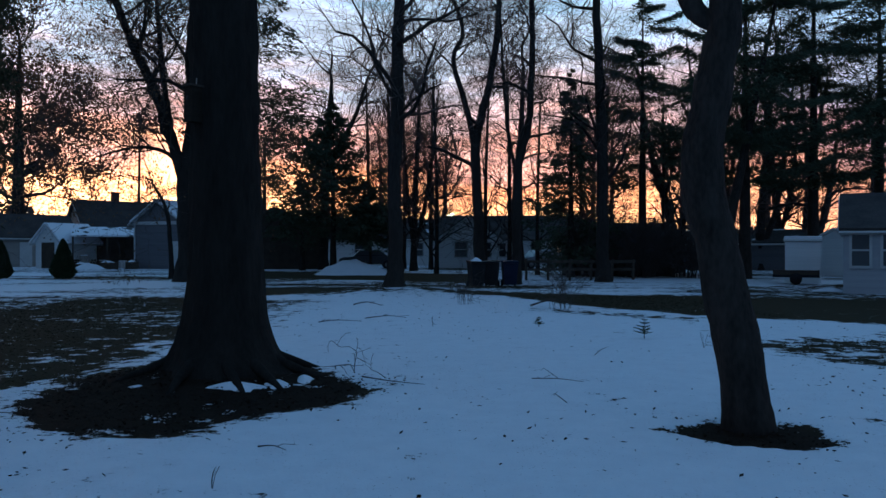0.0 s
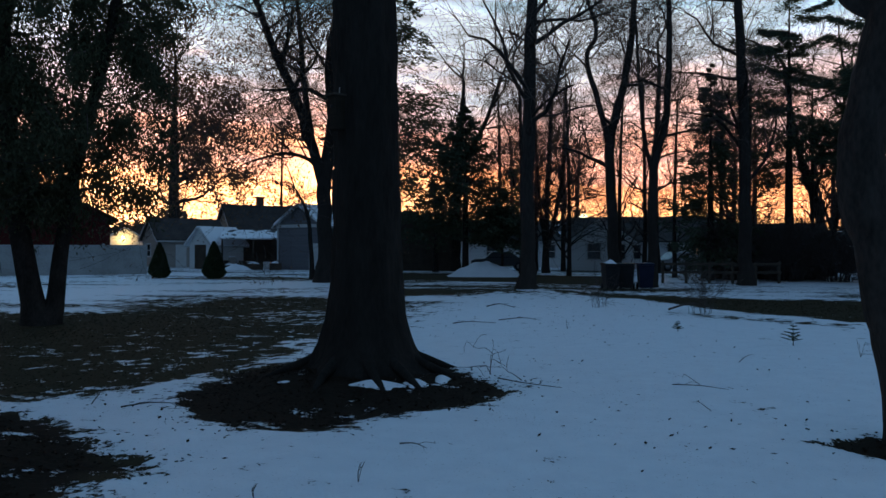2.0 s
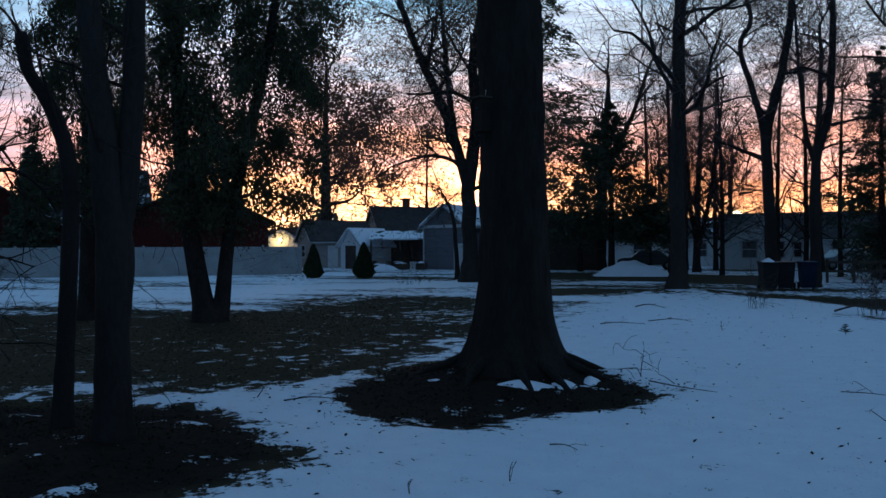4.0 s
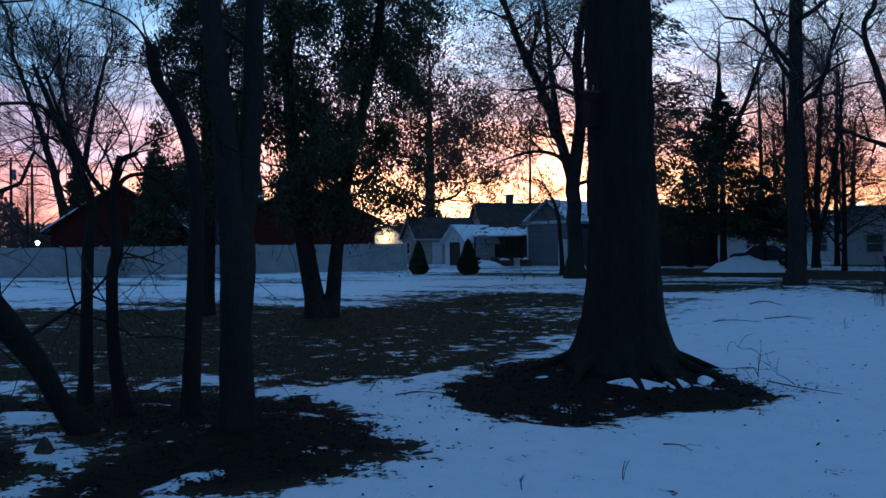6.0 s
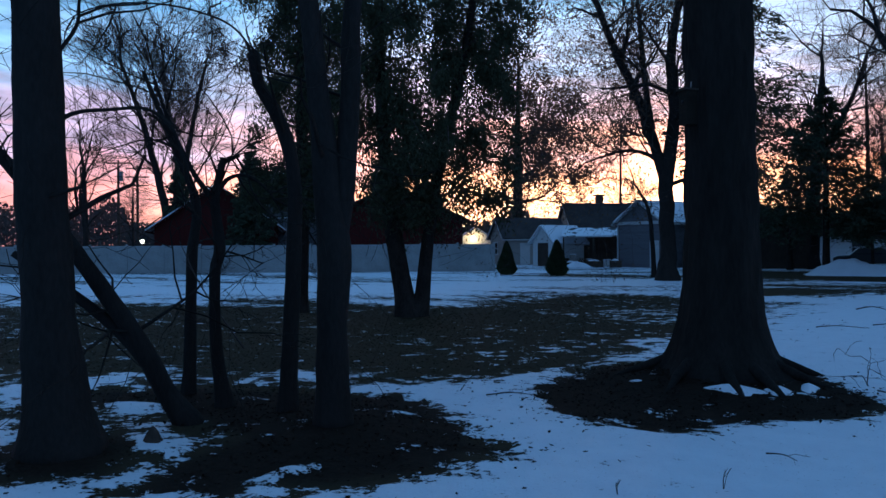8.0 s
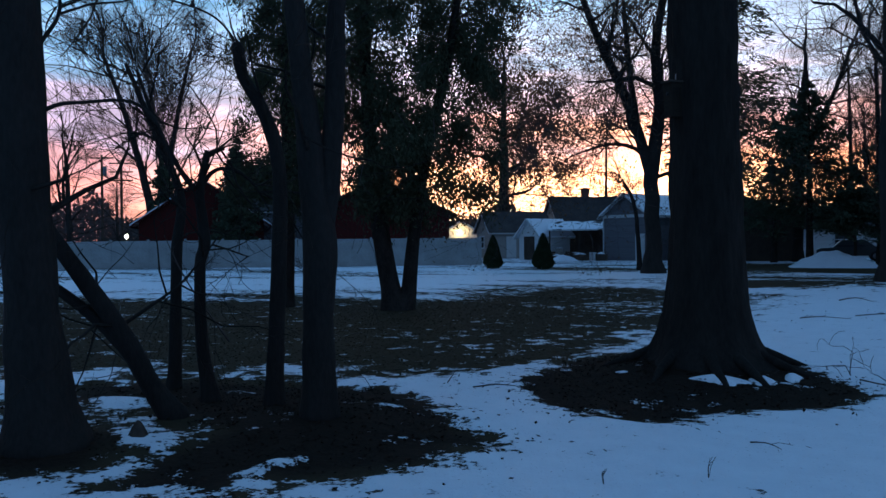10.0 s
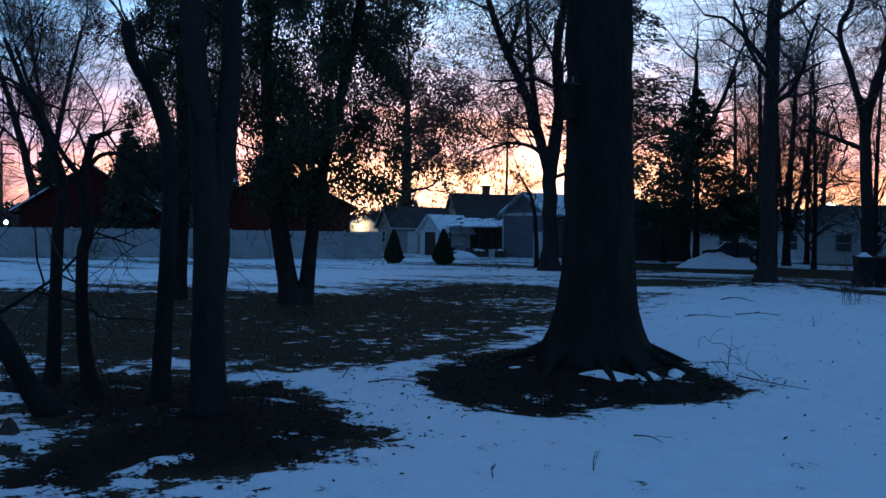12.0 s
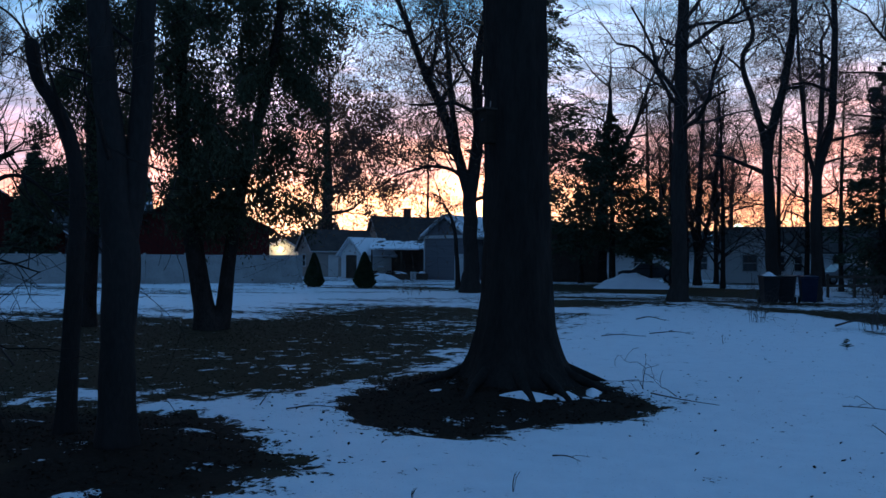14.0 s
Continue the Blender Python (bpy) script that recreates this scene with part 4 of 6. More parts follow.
bare_tree("birch_tree", (-2.0, 55), [[(-2.0, 55, 0, 0.26), (-1.9, 55, 5, 0.2), (-1.6, 55, 12, 0.1)], [(-1.9, 55, 1.5, 0.16), (-1.0, 55, 6, 0.13), (-0.4, 55, 11, 0.07)], [(-2, 55, 1.2, 0.14), (-2.5, 55, 6, 0.11), (-2.7, 55, 10, 0.06)]],
          "clump of slim bare stems", "bark_far", 15, 0.15, 2.6, 10, angle=36)
bare_tree("linden_tree", (-8.6, 58), [[(-8.6, 58, 0, 0.34), (-8.5, 58, 6, 0.28), (-8.2, 58, 12, 0.18)], [(-8.4, 58, 7.5, 0.2), (-6.6, 58, 10.5, 0.16), (-5.4, 58, 14, 0.1)]], "wide bare tree behind the spruce", "bark_far", 12, 0.35, 4.6, 12)
bare_tree("elm_tree", (5.4, 56), [[(5.4, 56, 0, 0.3), (5.3, 56, 6, 0.25), (5.6, 56, 14, 0.12)]], "bare tree behind the ashes", "bark_far", 14, 0.25, 4.2, 14)
bare_tree("elm_tree", (11.6, 58), [[(11.6, 58, 0, 0.26), (11.6, 58, 6, 0.2), (11.9, 58, 13, 0.1)]], "bare tree against the sunset", "bark_far", 13, 0.2, 4.2, 15)
bare_tree("elm_tree", (15.3, 52), [[(15.3, 52, 0, 0.34), (14.6, 52, 4, 0.28), (13.4, 52, 8, 0.18), (12.6, 52, 13, 0.1)], [(15.2, 52, 1, 0.2), (15.8, 52, 5, 0.16), (16.1, 52, 11, 0.08)]], "leaning bare tree with a second stem", "bark_far", 10, 0.25, 4.0, 16)
for n, (bx, by, tall) in enumerate(((20.0, 60, 13), (23.0, 58, 15), (25.5, 62, 15), (27.5, 60, 13), (29.5, 64, 14), (33, 62, 14))):
    bare_tree("elm_tree", (bx, by), [[(bx, by, 0, 0.36), (bx + 0.3 * (n % 3 - 1), by, 4, 0.3), (bx + 0.9 * (n % 2 * 2 - 1), by, tall, 0.12)], [(bx, by, 1.5, 0.22), (bx + 1.2, by, 5, 0.2), (bx + 2.0, by, tall * 0.8, 0.09)]],
              "heavy bare tree beyond the neighbouring yard", "bark_far", 8, 0.3, 4.4, 40 + n)

conifer("spruce_tree", (-6.8, 49.7), 10.6, 4.6, 2.7, "ragged cone-shaped dark spruce by the snow heap", seed=21, whorls=34, cards=48, blade=(0.27, 0.065), gap=0.2, trunk_r=0.2, shape=0.9, droop=0.10)
conifer("spruce_tree", (-9.8, 56), 6.4, 4.2, 2.5, "dense dark spruce in front of the long house", seed=22, whorls=18, cards=26, blade=(0.26, 0.08), gap=0.2, trunk_r=0.2)
conifer("spruce_tree", (-4.4, 48.8), 5.0, 2.4, 2.1, "small dark spruce beside the snow heap", seed=23, whorls=12, cards=30, blade=(0.28, 0.09), gap=0.15, trunk_r=0.1)
conifer("hemlock_tree", (-10.3, 44), 17.5, 4.6, 5.0, "tall shaggy hemlock with a long bare trunk", seed=24, whorls=34, cards=30, blade=(0.28, 0.07), gap=0.30, trunk_r=0.2, droop=0.4, shape=0.55)
conifer("spruce_tree", (6.98, 43.8), 11.4, 3.0, 0.8, "narrow dark spruce between bare trunks", seed=25, whorls=46, cards=34, blade=(0.22, 0.06), gap=0.25, trunk_r=0.18)
for n, (px, tall) in enumerate(((15.8, 17), (20.3, 19), (25.0, 18))):
    conifer("white_pine_tree", (px, 42 + 2 * n), tall, 6.8, 4.9, "tall white pine with layered horizontal boughs", "pine", 50 + n, 10, 190, (0.36, 0.05), 0.03, 0.24, trunk_r=0.3, shape=0.45, hang=0.24)
conifer("white_pine_tree", (13.0, 38.0), 17, 5.4, 6.6, "leaning white pine with heavy dark boughs", "pine", 57, 9, 150, (0.36, 0.05), 0.03, 0.25, lean=(3.5, 0), trunk_r=0.24, shape=0.45, hang=0.26)
conifer("white_pine_tree", (11.3, 45.5), 16, 5.2, 4.6, "open white pine with ragged boughs", "pine", 56, 11, 110, (0.34, 0.05), 0.04, 0.28, trunk_r=0.24, shape=0.5, hang=0.26)

# ---------------------------------------------------------------- far left trees
LEAFY = dict(share=0.75, each=22, spread=0.42, size=0.34, mat="dry_leaf", label="brown dead leaves still hanging")
bare_tree("pin_oak_tree", (-40.3, 76), [[(-40.3, 76, 0, 0.7), (-40.3, 76, 4, 0.58), (-40.2, 76, 9, 0.5), (-40.2, 76, 15, 0.3), (-40.1, 76, 21, 0.12)]],
          "old oak with dead leaves still hanging", "bark_far", 22, 0.34, 7.4, 61, dict(BARE, levels=3, children=(6, 5, 5), fine=0.025), leaves=LEAFY, angle=66)
bare_tree("pin_oak_tree", (-33.5, 88), [[(-33.5, 88, 0, 0.2), (-33.4, 88, 6, 0.16), (-33.2, 88, 16, 0.08)]],
          "oak with thin dead leaves behind the houses", "bark_far", 8, 0.3, 5.5, 62, dict(BARE, levels=3, children=(6, 5, 5), fine=0.025), leaves=dict(LEAFY, share=0.15), angle=62)
WIDE = dict(BARE, levels=4, children=(7, 7, 7, 5), angle=34, lift=0.06, wander=0.15, fine=0.015)
bare_tree("cottonwood_tree", (-66.5, 52), [
    [(-66.5, 52, 0, 0.6), (-66.9, 51.5, 6, 0.4), (-68.2, 50, 14, 0.26), (-69.5, 48.5, 20, 0.14)],
    [(-66.4, 52, 2, 0.4), (-65.8, 53, 9, 0.3), (-65, 54, 16, 0.2), (-64.5, 55, 21, 0.1)],
    [(-66.5, 52, 2, 0.36), (-66.2, 52.5, 10, 0.26), (-67, 51.6, 18, 0.15)]],
    "great bare cottonwood behind the barn", "bark_far", 9, 0.35, 6.0, 63, WIDE, angle=34)
bare_tree("cottonwood_tree", (-84, 54), [[(-84, 54, 0, 0.4), (-84, 54, 6, 0.3), (-84.5, 54, 12, 0.15)]], "rounded bare tree far off", "bark_far", 12, 0.25, 4.5, 64, dict(WIDE, levels=3), angle=45)
bare_tree("cottonwood_tree", (-95, 40), [[(-95, 40, 0, 0.4), (-95, 40, 6, 0.3), (-95.5, 40, 13, 0.15)]], "bare tree on the skyline", "bark_far", 12, 0.25, 4.5, 65, dict(WIDE, levels=3), angle=45)
conifer("spruce_tree", (-42.5, 40.0), 9.2, 2.3, 0.5, "spruce standing against the barn roof", seed=27, whorls=34, cards=34, blade=(0.26, 0.08), gap=0.05, shape=0.8)
conifer("spruce_tree", (-54.5, 43.5), 9.6, 2.6, 0.5, "dark spruce behind the barn", seed=28, whorls=34, cards=34, blade=(0.26, 0.08), gap=0.05, shape=0.8)


# ---------------------------------------------------------------- buildings
def slab(soup, a, b, c, d, thick):
    """A thick sheet through four corners."""
    n = (b - a).cross(d - a).normalized() * thick
    base = len(soup.v)
    soup.v.extend(tuple(p) for p in (a, b, c, d, a + n, b + n, c + n, d + n))
    for f in ((3, 2, 1, 0), (4, 5, 6, 7), (0, 1, 5, 4), (1, 2, 6, 5), (2, 3, 7, 6), (3, 0, 4, 7)):
        soup.f.append(tuple(base + i for i in f))


def window_unit(parent, x, y, z, w, h, turn, lit=False):
    """A sash window on a wall: its face looks along -y before the turn. lit: the pane glows as a painted sky
    reflection.
    """
    m = Matrix.Translation((x, y, z)) @ Matrix.Rotation(turn, 4, "Z")
    s = Soup()
    s.box((-w / 2, -0.02, 0), (w / 2, 0.03, h), m)
    pane = part("window", s, M["painted_reflection" if lit else "glass"], parent, "window with a sky reflection painted in as glow" if lit else "dark window", False)
    s = Soup()
    for lo, hi in (((-w / 2 - 0.09, -0.05, -0.09), (-w / 2, 0.03, h + 0.09)), ((w / 2, -0.05, -0.09), (w / 2 + 0.09, 0.03, h + 0.09)),
                   ((-w / 2, -0.05, h), (w / 2, 0.03, h + 0.09)), ((-w / 2, -0.07, -0.09), (w / 2, 0.03, 0)), ((-w / 2, -0.04, h / 2 - 0.03), (w / 2, 0.0, h / 2 + 0.03))):
        s.box(lo, hi, m)
    part("frame", s, M["trim"], pane, "white frame", False)


def house(name, at, rz, size, eave, ridge, wall, roof, label, category="house", over=0.35, windows=(), doors=(), chimney=None, along="x", group="neighbouring buildings"):
    """A gabled building on a size (wide, deep) plan whose front looks along -y before the turn. along: the axis of its
    ridge.
    windows: (face, place along it, sill, wide, high, lit); faces f, l, r. lit panes carry a painted sky reflection."""
    w, d = size
    root = thing(name, (at[0], at[1], -0.03), label, category, group, rz=rz)
    s = Soup()
    hw, hd = w / 2, d / 2
    if along == "x":
        prof = [V(-hw, -hd, 0), V(-hw, hd, 0), V(-hw, hd, eave), V(-hw, 0, ridge), V(-hw, -hd, eave)]
        step = V(w, 0, 0)
    else:
        prof = [V(hw, -hd, 0), V(-hw, -hd, 0), V(-hw, -hd, eave), V(0, -hd, ridge), V(hw, -hd, eave)]
        step = V(0, d, 0)
    s.v = [tuple(p) for p in prof] + [tuple(p + step) for p in prof]
    s.f = [(4, 3, 2, 1, 0), (5, 6, 7, 8, 9)] + [(i, (i + 1) % 5, (i + 1) % 5 + 5, i + 5) for i in range(5)]
    part("wall", s, M[wall], root, smooth=False)
    rise = (ridge - eave)
    half = hd if along == "x" else hw
    drop = rise * over / half
    for sgn in (-1, 1):
        r = Soup()
        if along == "x":
            a, b = V(-hw - over, sgn * (hd + over), eave - drop + 0.02), V(hw + over, sgn * (hd + over), eave - drop + 0.02)
            c, e = V(hw + over, 0, ridge + 0.02), V(-hw - over, 0, ridge + 0.02)
        else:
            a, b = V(sgn * (hw + over), hd + over, eave - drop + 0.02), V(sgn * (hw + over), -hd - over, eave - drop + 0.02)
            c, e = V(0, -hd - over, ridge + 0.02), V(0, hd + over, ridge + 0.02)
        corners = [a, b, c, e]
        if (b - a).cross(e - a).z < 0:
            corners = [b, a, e, c]
        slab(r, *corners, 0.14)
        part("roof_slope", r, M[roof], root, smooth=False)
        t = Soup()
        lo = [a + V(0, 0, -0.03), b + V(0, 0, -0.03)]
        t.tube(lo, [0.07, 0.07], 4, True)
        t.tube([a, e], [0.06, 0.06], 4, True)
        t.tube([b, c], [0.06, 0.06], 4, True)
        part("fascia", t, M["trim" if wall != "barn_red" and wall != "dark_wood" else wall], root, smooth=False)
    for face, u, z, ww, hh, lit in windows:
        if face == "f":
            window_unit(root, u, -hd, z, ww, hh, 0, lit)
        elif face == "l":
            window_unit(root, -hw, u, z, ww, hh, -math.pi / 2, lit)
        else:
            window_unit(root, hw, u, z, ww, hh, math.pi / 2, lit)
    for u, ww, hh, mat in doors:
        t = Soup()
        t.box((u - ww / 2, -hd - 0.04, 0.05), (u + ww / 2, -hd + 0.02, hh))
        door_or_opening = part("door_or_opening", t, M[mat], root, "", False)
        for k in range(1, 4):
            t = Soup()
            t.box((u - ww / 2 + 0.08, -hd - 0.055, 0.05 + hh * k / 4 - 0.02), (u + ww / 2 - 0.08, -hd - 0.041, 0.05 + hh * k / 4 + 0.02))
            part("panel_rail", t, M[mat], door_or_opening, "", False)
    if chimney:
        t = Soup()
        cx, cy, top = chimney
        t.box((cx - 0.32, cy - 0.32, eave), (cx + 0.32, cy + 0.32, top))
        ch = part("chimney", t, M["brick"], root, "brick chimney", False)
        t = Soup()
        t.box((cx - 0.4, cy - 0.4, top + 0.002), (cx + 0.4, cy + 0.4, top + 0.12))
        part("cap", t, M["brick"], ch, "", False)
    return root


house("red_barn", (-49.5, 43.5), 45, (8.6, 12), 3.2, 6.15, "barn_red", "roof_snow", "dark red barn with a low gable behind the fence", "barn", 0.5, along="y", windows=(("f", 2.2, 1.2, 0.8, 1.0, False),))
house("red_barn", (-40.0, 53.5), 36, (10.5, 12), 3.8, 6.3, "barn_red", "roof_dark", "wide dark red barn with a shallow roof behind the fence", "barn", 0.5, along="y")
house("farmhouse", (-50.5, 53.0), 45, (9, 8), 4.6, 8.4, "grey_siding", "roof_dark", "house with a steep snow-dusted roof behind the barn", "house", 0.4, along="x")
house("lit_garage", (-44.5, 74.0), 32, (4.2, 6), 2.3, 3.6, "white_siding", "roof_full", "small pale garage lit by a lamp under its gable", "garage", 0.3, along="y")
house("garage", (-34.3, 66.5), 49, (5.9, 3.8), 2.55, 4.2, "tan_siding", "roof_bare", "tan-sided garage with a dark shingle roof", "garage", 0.3, along="x", windows=(("f", 1.4, 1.2, 0.7, 0.8, False), ("l", 0.3, 1.0, 0.8, 1.0, False)), doors=((-1.0, 0.95, 2.0, "trim"),))
house("cottage", (-31.6, 79.0), 40, (8.6, 7), 3.0, 6.0, "tan_siding", "roof_bare", "cottage with a brown shingle roof and a brick chimney", "house", 0.35, chimney=(-0.6, 0.2, 6.9))
# the dark_wood panel stands in for the shade inside the shed's open archway
house("garden_shed", (-28.6, 61.0), -22, (2.5, 3.4), 2.1, 3.3, "white_siding", "roof_full", "small pale gabled shed with snow on its roof", "shed", 0.3, along="y", doors=((0, 1.25, 1.95, "dark_wood"),))
grey_house = house("house", (-19.6, 62.0), -24, (4.6, 6.5), 3.5, 5.0, "grey_siding", "roof_full", "grey-sided house with a snowy low gable roof", "house", 0.35, along="y", doors=((1.45, 0.9, 2.05, "trim"),))
house("white_house", (5.4, 70.5), -4, (11.5, 8), 2.35, 4.3, "white_siding", "roof_bare", "single-storey white house with a dark roof", "house", 0.4, along="x", windows=(("f", 2.6, 0.9, 0.8, 1.1, False), ("f", 4.4, 1.2, 0.4, 0.5, True), ("f", -0.4, 0.9, 0.9, 1.1, False)))
house("white_house_gable", (2.1, 65.8), -2, (4.9, 4), 2.3, 4.1, "white_siding", "roof_bare", "white front gable with a sash window", "house wing", 0.35, along="y", windows=(("f", -0.6, 0.9, 0.95, 1.15, False), ("f", 1.4, 0.9, 0.7, 1.1, False)))
house("long_white_house", (-5.2, 76), 2, (15, 8), 2.5, 4.2, "white_siding", "roof_dark", "long low white house with a dark roof", "house", 0.4, along="x", windows=(("f", -6.3, 0.9, 0.9, 1.2, True), ("f", -2.2, 0.9, 1.2, 1.1, False), ("f", 2.8, 0.9, 0.9, 1.1, False)), doors=((4.8, 0.95, 2.05, "trim"),))
house("brown_garage", (-13.0, 62.0), 12, (7.6, 6), 2.5, 4.5, "dark_wood", "roof_bare", "dark brown garage with a bare shingle roof beyond the oak", "garage", 0.35, along="y", doors=((-0.9, 2.4, 2.1, "dark_wood"),))
house("dark_garage", (10.6, 49.0), -12, (6.2, 6.5), 2.15, 3.0, "dark_wood", "roof_bare", "dark wooden garage half hidden by brush", "garage", 0.3, along="x")
house("grey_shed", (22.5, 61), -20, (9, 6), 2.0, 2.9, "grey_siding", "roof_dark", "low grey outbuilding with a thin cover of snow on its roof", "shed", 0.3, along="x")
house("white_shed", (16.9, 37.7), -24, (1.5, 2.2), 1.98, 2.03, "white_siding", "roof_full", "small boxy white metal shed", "shed", 0.04, along="x")
house("white_cabin", (23.4, 48.0), -24, (3.0, 3.0), 1.9, 2.7, "white_siding", "roof_full", "small white gabled cabin with a snowy roof", "shed", 0.2, along="y")
house("bungalow", (18.58, 29.8), -27, (6.6, 6), 2.25, 3.6, "pale_siding", "roof_bare", "pale grey bungalow with tall windows and a dark roof", "house", 0.15, along="x", windows=(("f", -2.75, 1.0, 0.55, 1.1, False), ("f", -1.75, 1.0, 0.6, 1.1, False), ("f", 1.2, 0.95, 0.9, 1.15, False)))


def gable_trim(root, w, d, eave):
    """White band across the foot of a front gable, and corner boards."""
    t = Soup()
    t.box((-w / 2 - 0.05, -d / 2 - 0.05, eave - 0.22), (w / 2 + 0.05, -d / 2 - 0.003, eave + 0.02))
    part("gable_band", t, M["trim"], root, "white band", False)
    for x in (-w / 2, w / 2):
        t = Soup()
        t.box((x - 0.06, -d / 2 - 0.045, 0.0), (x + 0.06, -d / 2 - 0.003, eave - 0.223))
        part("corner_board", t, M["trim"], root, "white corner board", False)


gable_trim(grey_house, 4.6, 6.5, 3.5)


# ---------------------------------------------------------------- more trees behind, thickening the skyline
def again(source, spots):
    for n, (x, y, turn, size) in enumerate(spots):
        ob = copy_thing(source, pose(x, y, 0, 0, 0, turn))
        ob.scale = (size, size, size)


far_tree = bare_tree("skyline_tree", (0.0, 104), [[(0, 104, 0, 0.34), (0.2, 104, 6, 0.27), (0.5, 104, 15, 0.12)], [(0.1, 104, 4, 0.18), (-1.6, 104, 9, 0.14), (-2.4, 104, 14, 0.07)]],
                     "bare tree on the skyline behind the houses", "bark_far", 13, 0.2, 5.0, 71, dict(BARE, levels=3, children=(7, 7, 6), fine=0.015), angle=45, group="skyline trees")
again(far_tree, [(-14, 96, 40, 0.9), (-24, 108, 100, 1.0), (-52, 98, 200, 0.8), (17, 92, 310, 1.0), (26, 88, 15, 0.9), (34, 84, 75, 1.05), (-7, 92, 130, 0.9), 
                 (43, 80, 220, 1.0), (21, 100, 260, 1.0), (-70, 78, 33, 0.7), (-92, 66, 140, 0.6), (-105, 52, 75, 0.7), (-60, 86, 280, 0.6), (30, 96, 190, 1.1)])
near_thin = bare_tree("slim_tree", (9.6, 47.5), [[(9.6, 47.5, 0, 0.13), (9.6, 47.5, 5, 0.1), (9.8, 47.5, 10.5, 0.04)]], "slim bare tree in the back row", "bark_far", 20, 0.13, 2.8, 73, dict(BARE, levels=3, children=(7, 7, 6), fine=0.008), angle=42, group="slim trees")
again(near_thin, [(-0.9, 60, 300, 1.3), (12.9, 47, 250, 1.0), (-13.5, 55, 160, 1.1), (5.6, 47.5, 320, 1.0), (17.5, 50, 90, 1.15), (-5.6, 60, 240, 1.3), (2.6, 49, 20, 1.1), (-0.4, 50, 200, 1.05), (4.3, 52, 130, 1.2), (8.6, 50, 65, 1.1), (-3.0, 62, 110, 1.35)])


def woods():
    """A low dark belt of trees and hedges round the horizon."""
    nr = np.random.default_rng(81)
    n = 120000
    a = np.concatenate([nr.uniform(0, 2 * np.pi, n // 2), nr.uniform(5.0, 6.1, n - n // 2)])
    r = nr.uniform(150, 260, n)
    top = 4.6 + 1.2 * np.sin(a * 23) + 1.4 * np.sin(a * 51 + 1) + 1.0 * np.sin(a * 117 + 2)
    top = top + 4.0 * np.exp(-((a - 5.29) / 0.16) ** 2) + 2.6 * np.exp(-((a - 5.72) / 0.14) ** 2)
    z = nr.uniform(0, 1, n) ** 0.8 * top
    s = Soup()
    s.quads(leaf_cards(np.stack([r * np.sin(a), r * np.cos(a), z], 1), 1.0, 0.5, nr, None, 0.0, 1.0))
    tagged(part("far_woods", s, M["twig"], None, "", False), "dark belt of distant woods and hedges on the horizon", "woods", kind="stuff")


woods()


# ---------------------------------------------------------------- fence along the back
def fence():
    a, b = V(-26.6, 46.6, 0), V(-70, 17.2, 0)
    d = (b - a).normalized()
    turn = math.degrees(math.atan2(d.y, d.x))
    root = thing("fence", (a.x, a.y, 0), "long grey vinyl privacy fence with capped posts", "fence", rz=turn)
    panel, post, cap, rail = Soup(), Soup(), Soup(), Soup()
    panel.box((0.066, -0.018, 0.09), (2.374, 0.018, 1.70))
    post.box((-0.064, -0.064, -0.1), (0.064, 0.064, 1.86))
    cap.v = [(-0.08, -0.08, 1.862), (0.08, -0.08, 1.862), (0.08, 0.08, 1.862), (-0.08, 0.08, 1.862), (-0.08, -0.08, 1.885), (0.08, -0.08, 1.885), (0.08, 0.08, 1.885), (-0.08, 0.08, 1.885), (0, 0, 1.93)]
    cap.f = [(3, 2, 1, 0), (0, 1, 5, 4), (1, 2, 6, 5), (2, 3, 7, 6), (3, 0, 4, 7), (4, 5, 8), (5, 6, 8), (6, 7, 8), (7, 4, 8)]
    rail.box((0.066, -0.032, 1.702), (2.374, 0.032, 1.82))
    low = Soup()
    low.box((0.066, -0.03, 0.0), (2.374, 0.03, 0.088))
    meshes = [(n, s.mesh(n, M["vinyl"], False)) for n, s in (("panel", panel), ("post", post), ("top_rail", rail), ("bottom_rail", low))]
    cm = cap.mesh("cap", M["vinyl"], False)
    for k in range(int((b - a).length / 2.44)):
        for n, me in meshes:
            ob = new(n, me)
            ob.parent = root
            ob.location = (k * 2.44, 0, 0)
            if n == "post":
                c = new("cap", cm)
                c.parent = ob


fence()


# ---------------------------------------------------------------- yard things
def arborvitae(at, tall, wide, seed):
    nr = np.random.default_rng(seed)
    root = thing("arborvitae", (at[0], at[1], 0), "clipped cone-shaped evergreen shrub on the back lawn", "shrub", "clipped evergreens")
    core = Soup()
    core.tube([V(0, 0, 0), V(0, 0, 0.3), V(0, 0, tall * 0.5), V(0, 0, tall * 0.85)], [0.06, 0.05, 0.035, 0.01], 6)
    part("trunk", core, M["bark_pine"], root)
    n = 6500
    t = nr.uniform(0.02, 1, n)
    r = wide * np.minimum(1, (t + 0.02) / 0.18) ** 0.5 * (1 - t) ** 0.72 * nr.uniform(0.55, 1.06, n)
    a = nr.uniform(0, 2 * np.pi, n)
    r = r * (1 + 0.08 * np.sin(3 * a + 9 * t))
    c = np.stack([r * np.cos(a), r * np.sin(a), 0.04 + t * tall], 1)
    al = np.stack([np.cos(a), np.sin(a), np.full(n, 1.6)], 1)
    s = Soup()
    s.quads(leaf_cards(c, 0.15, 0.06, nr, al, 0.0, 0.4))
    tagged(part("crown", s, M["arbor"], root, "", False), kind="stuff")


arborvitae((-22.0, 39.9), 1.85, 0.62, 91)
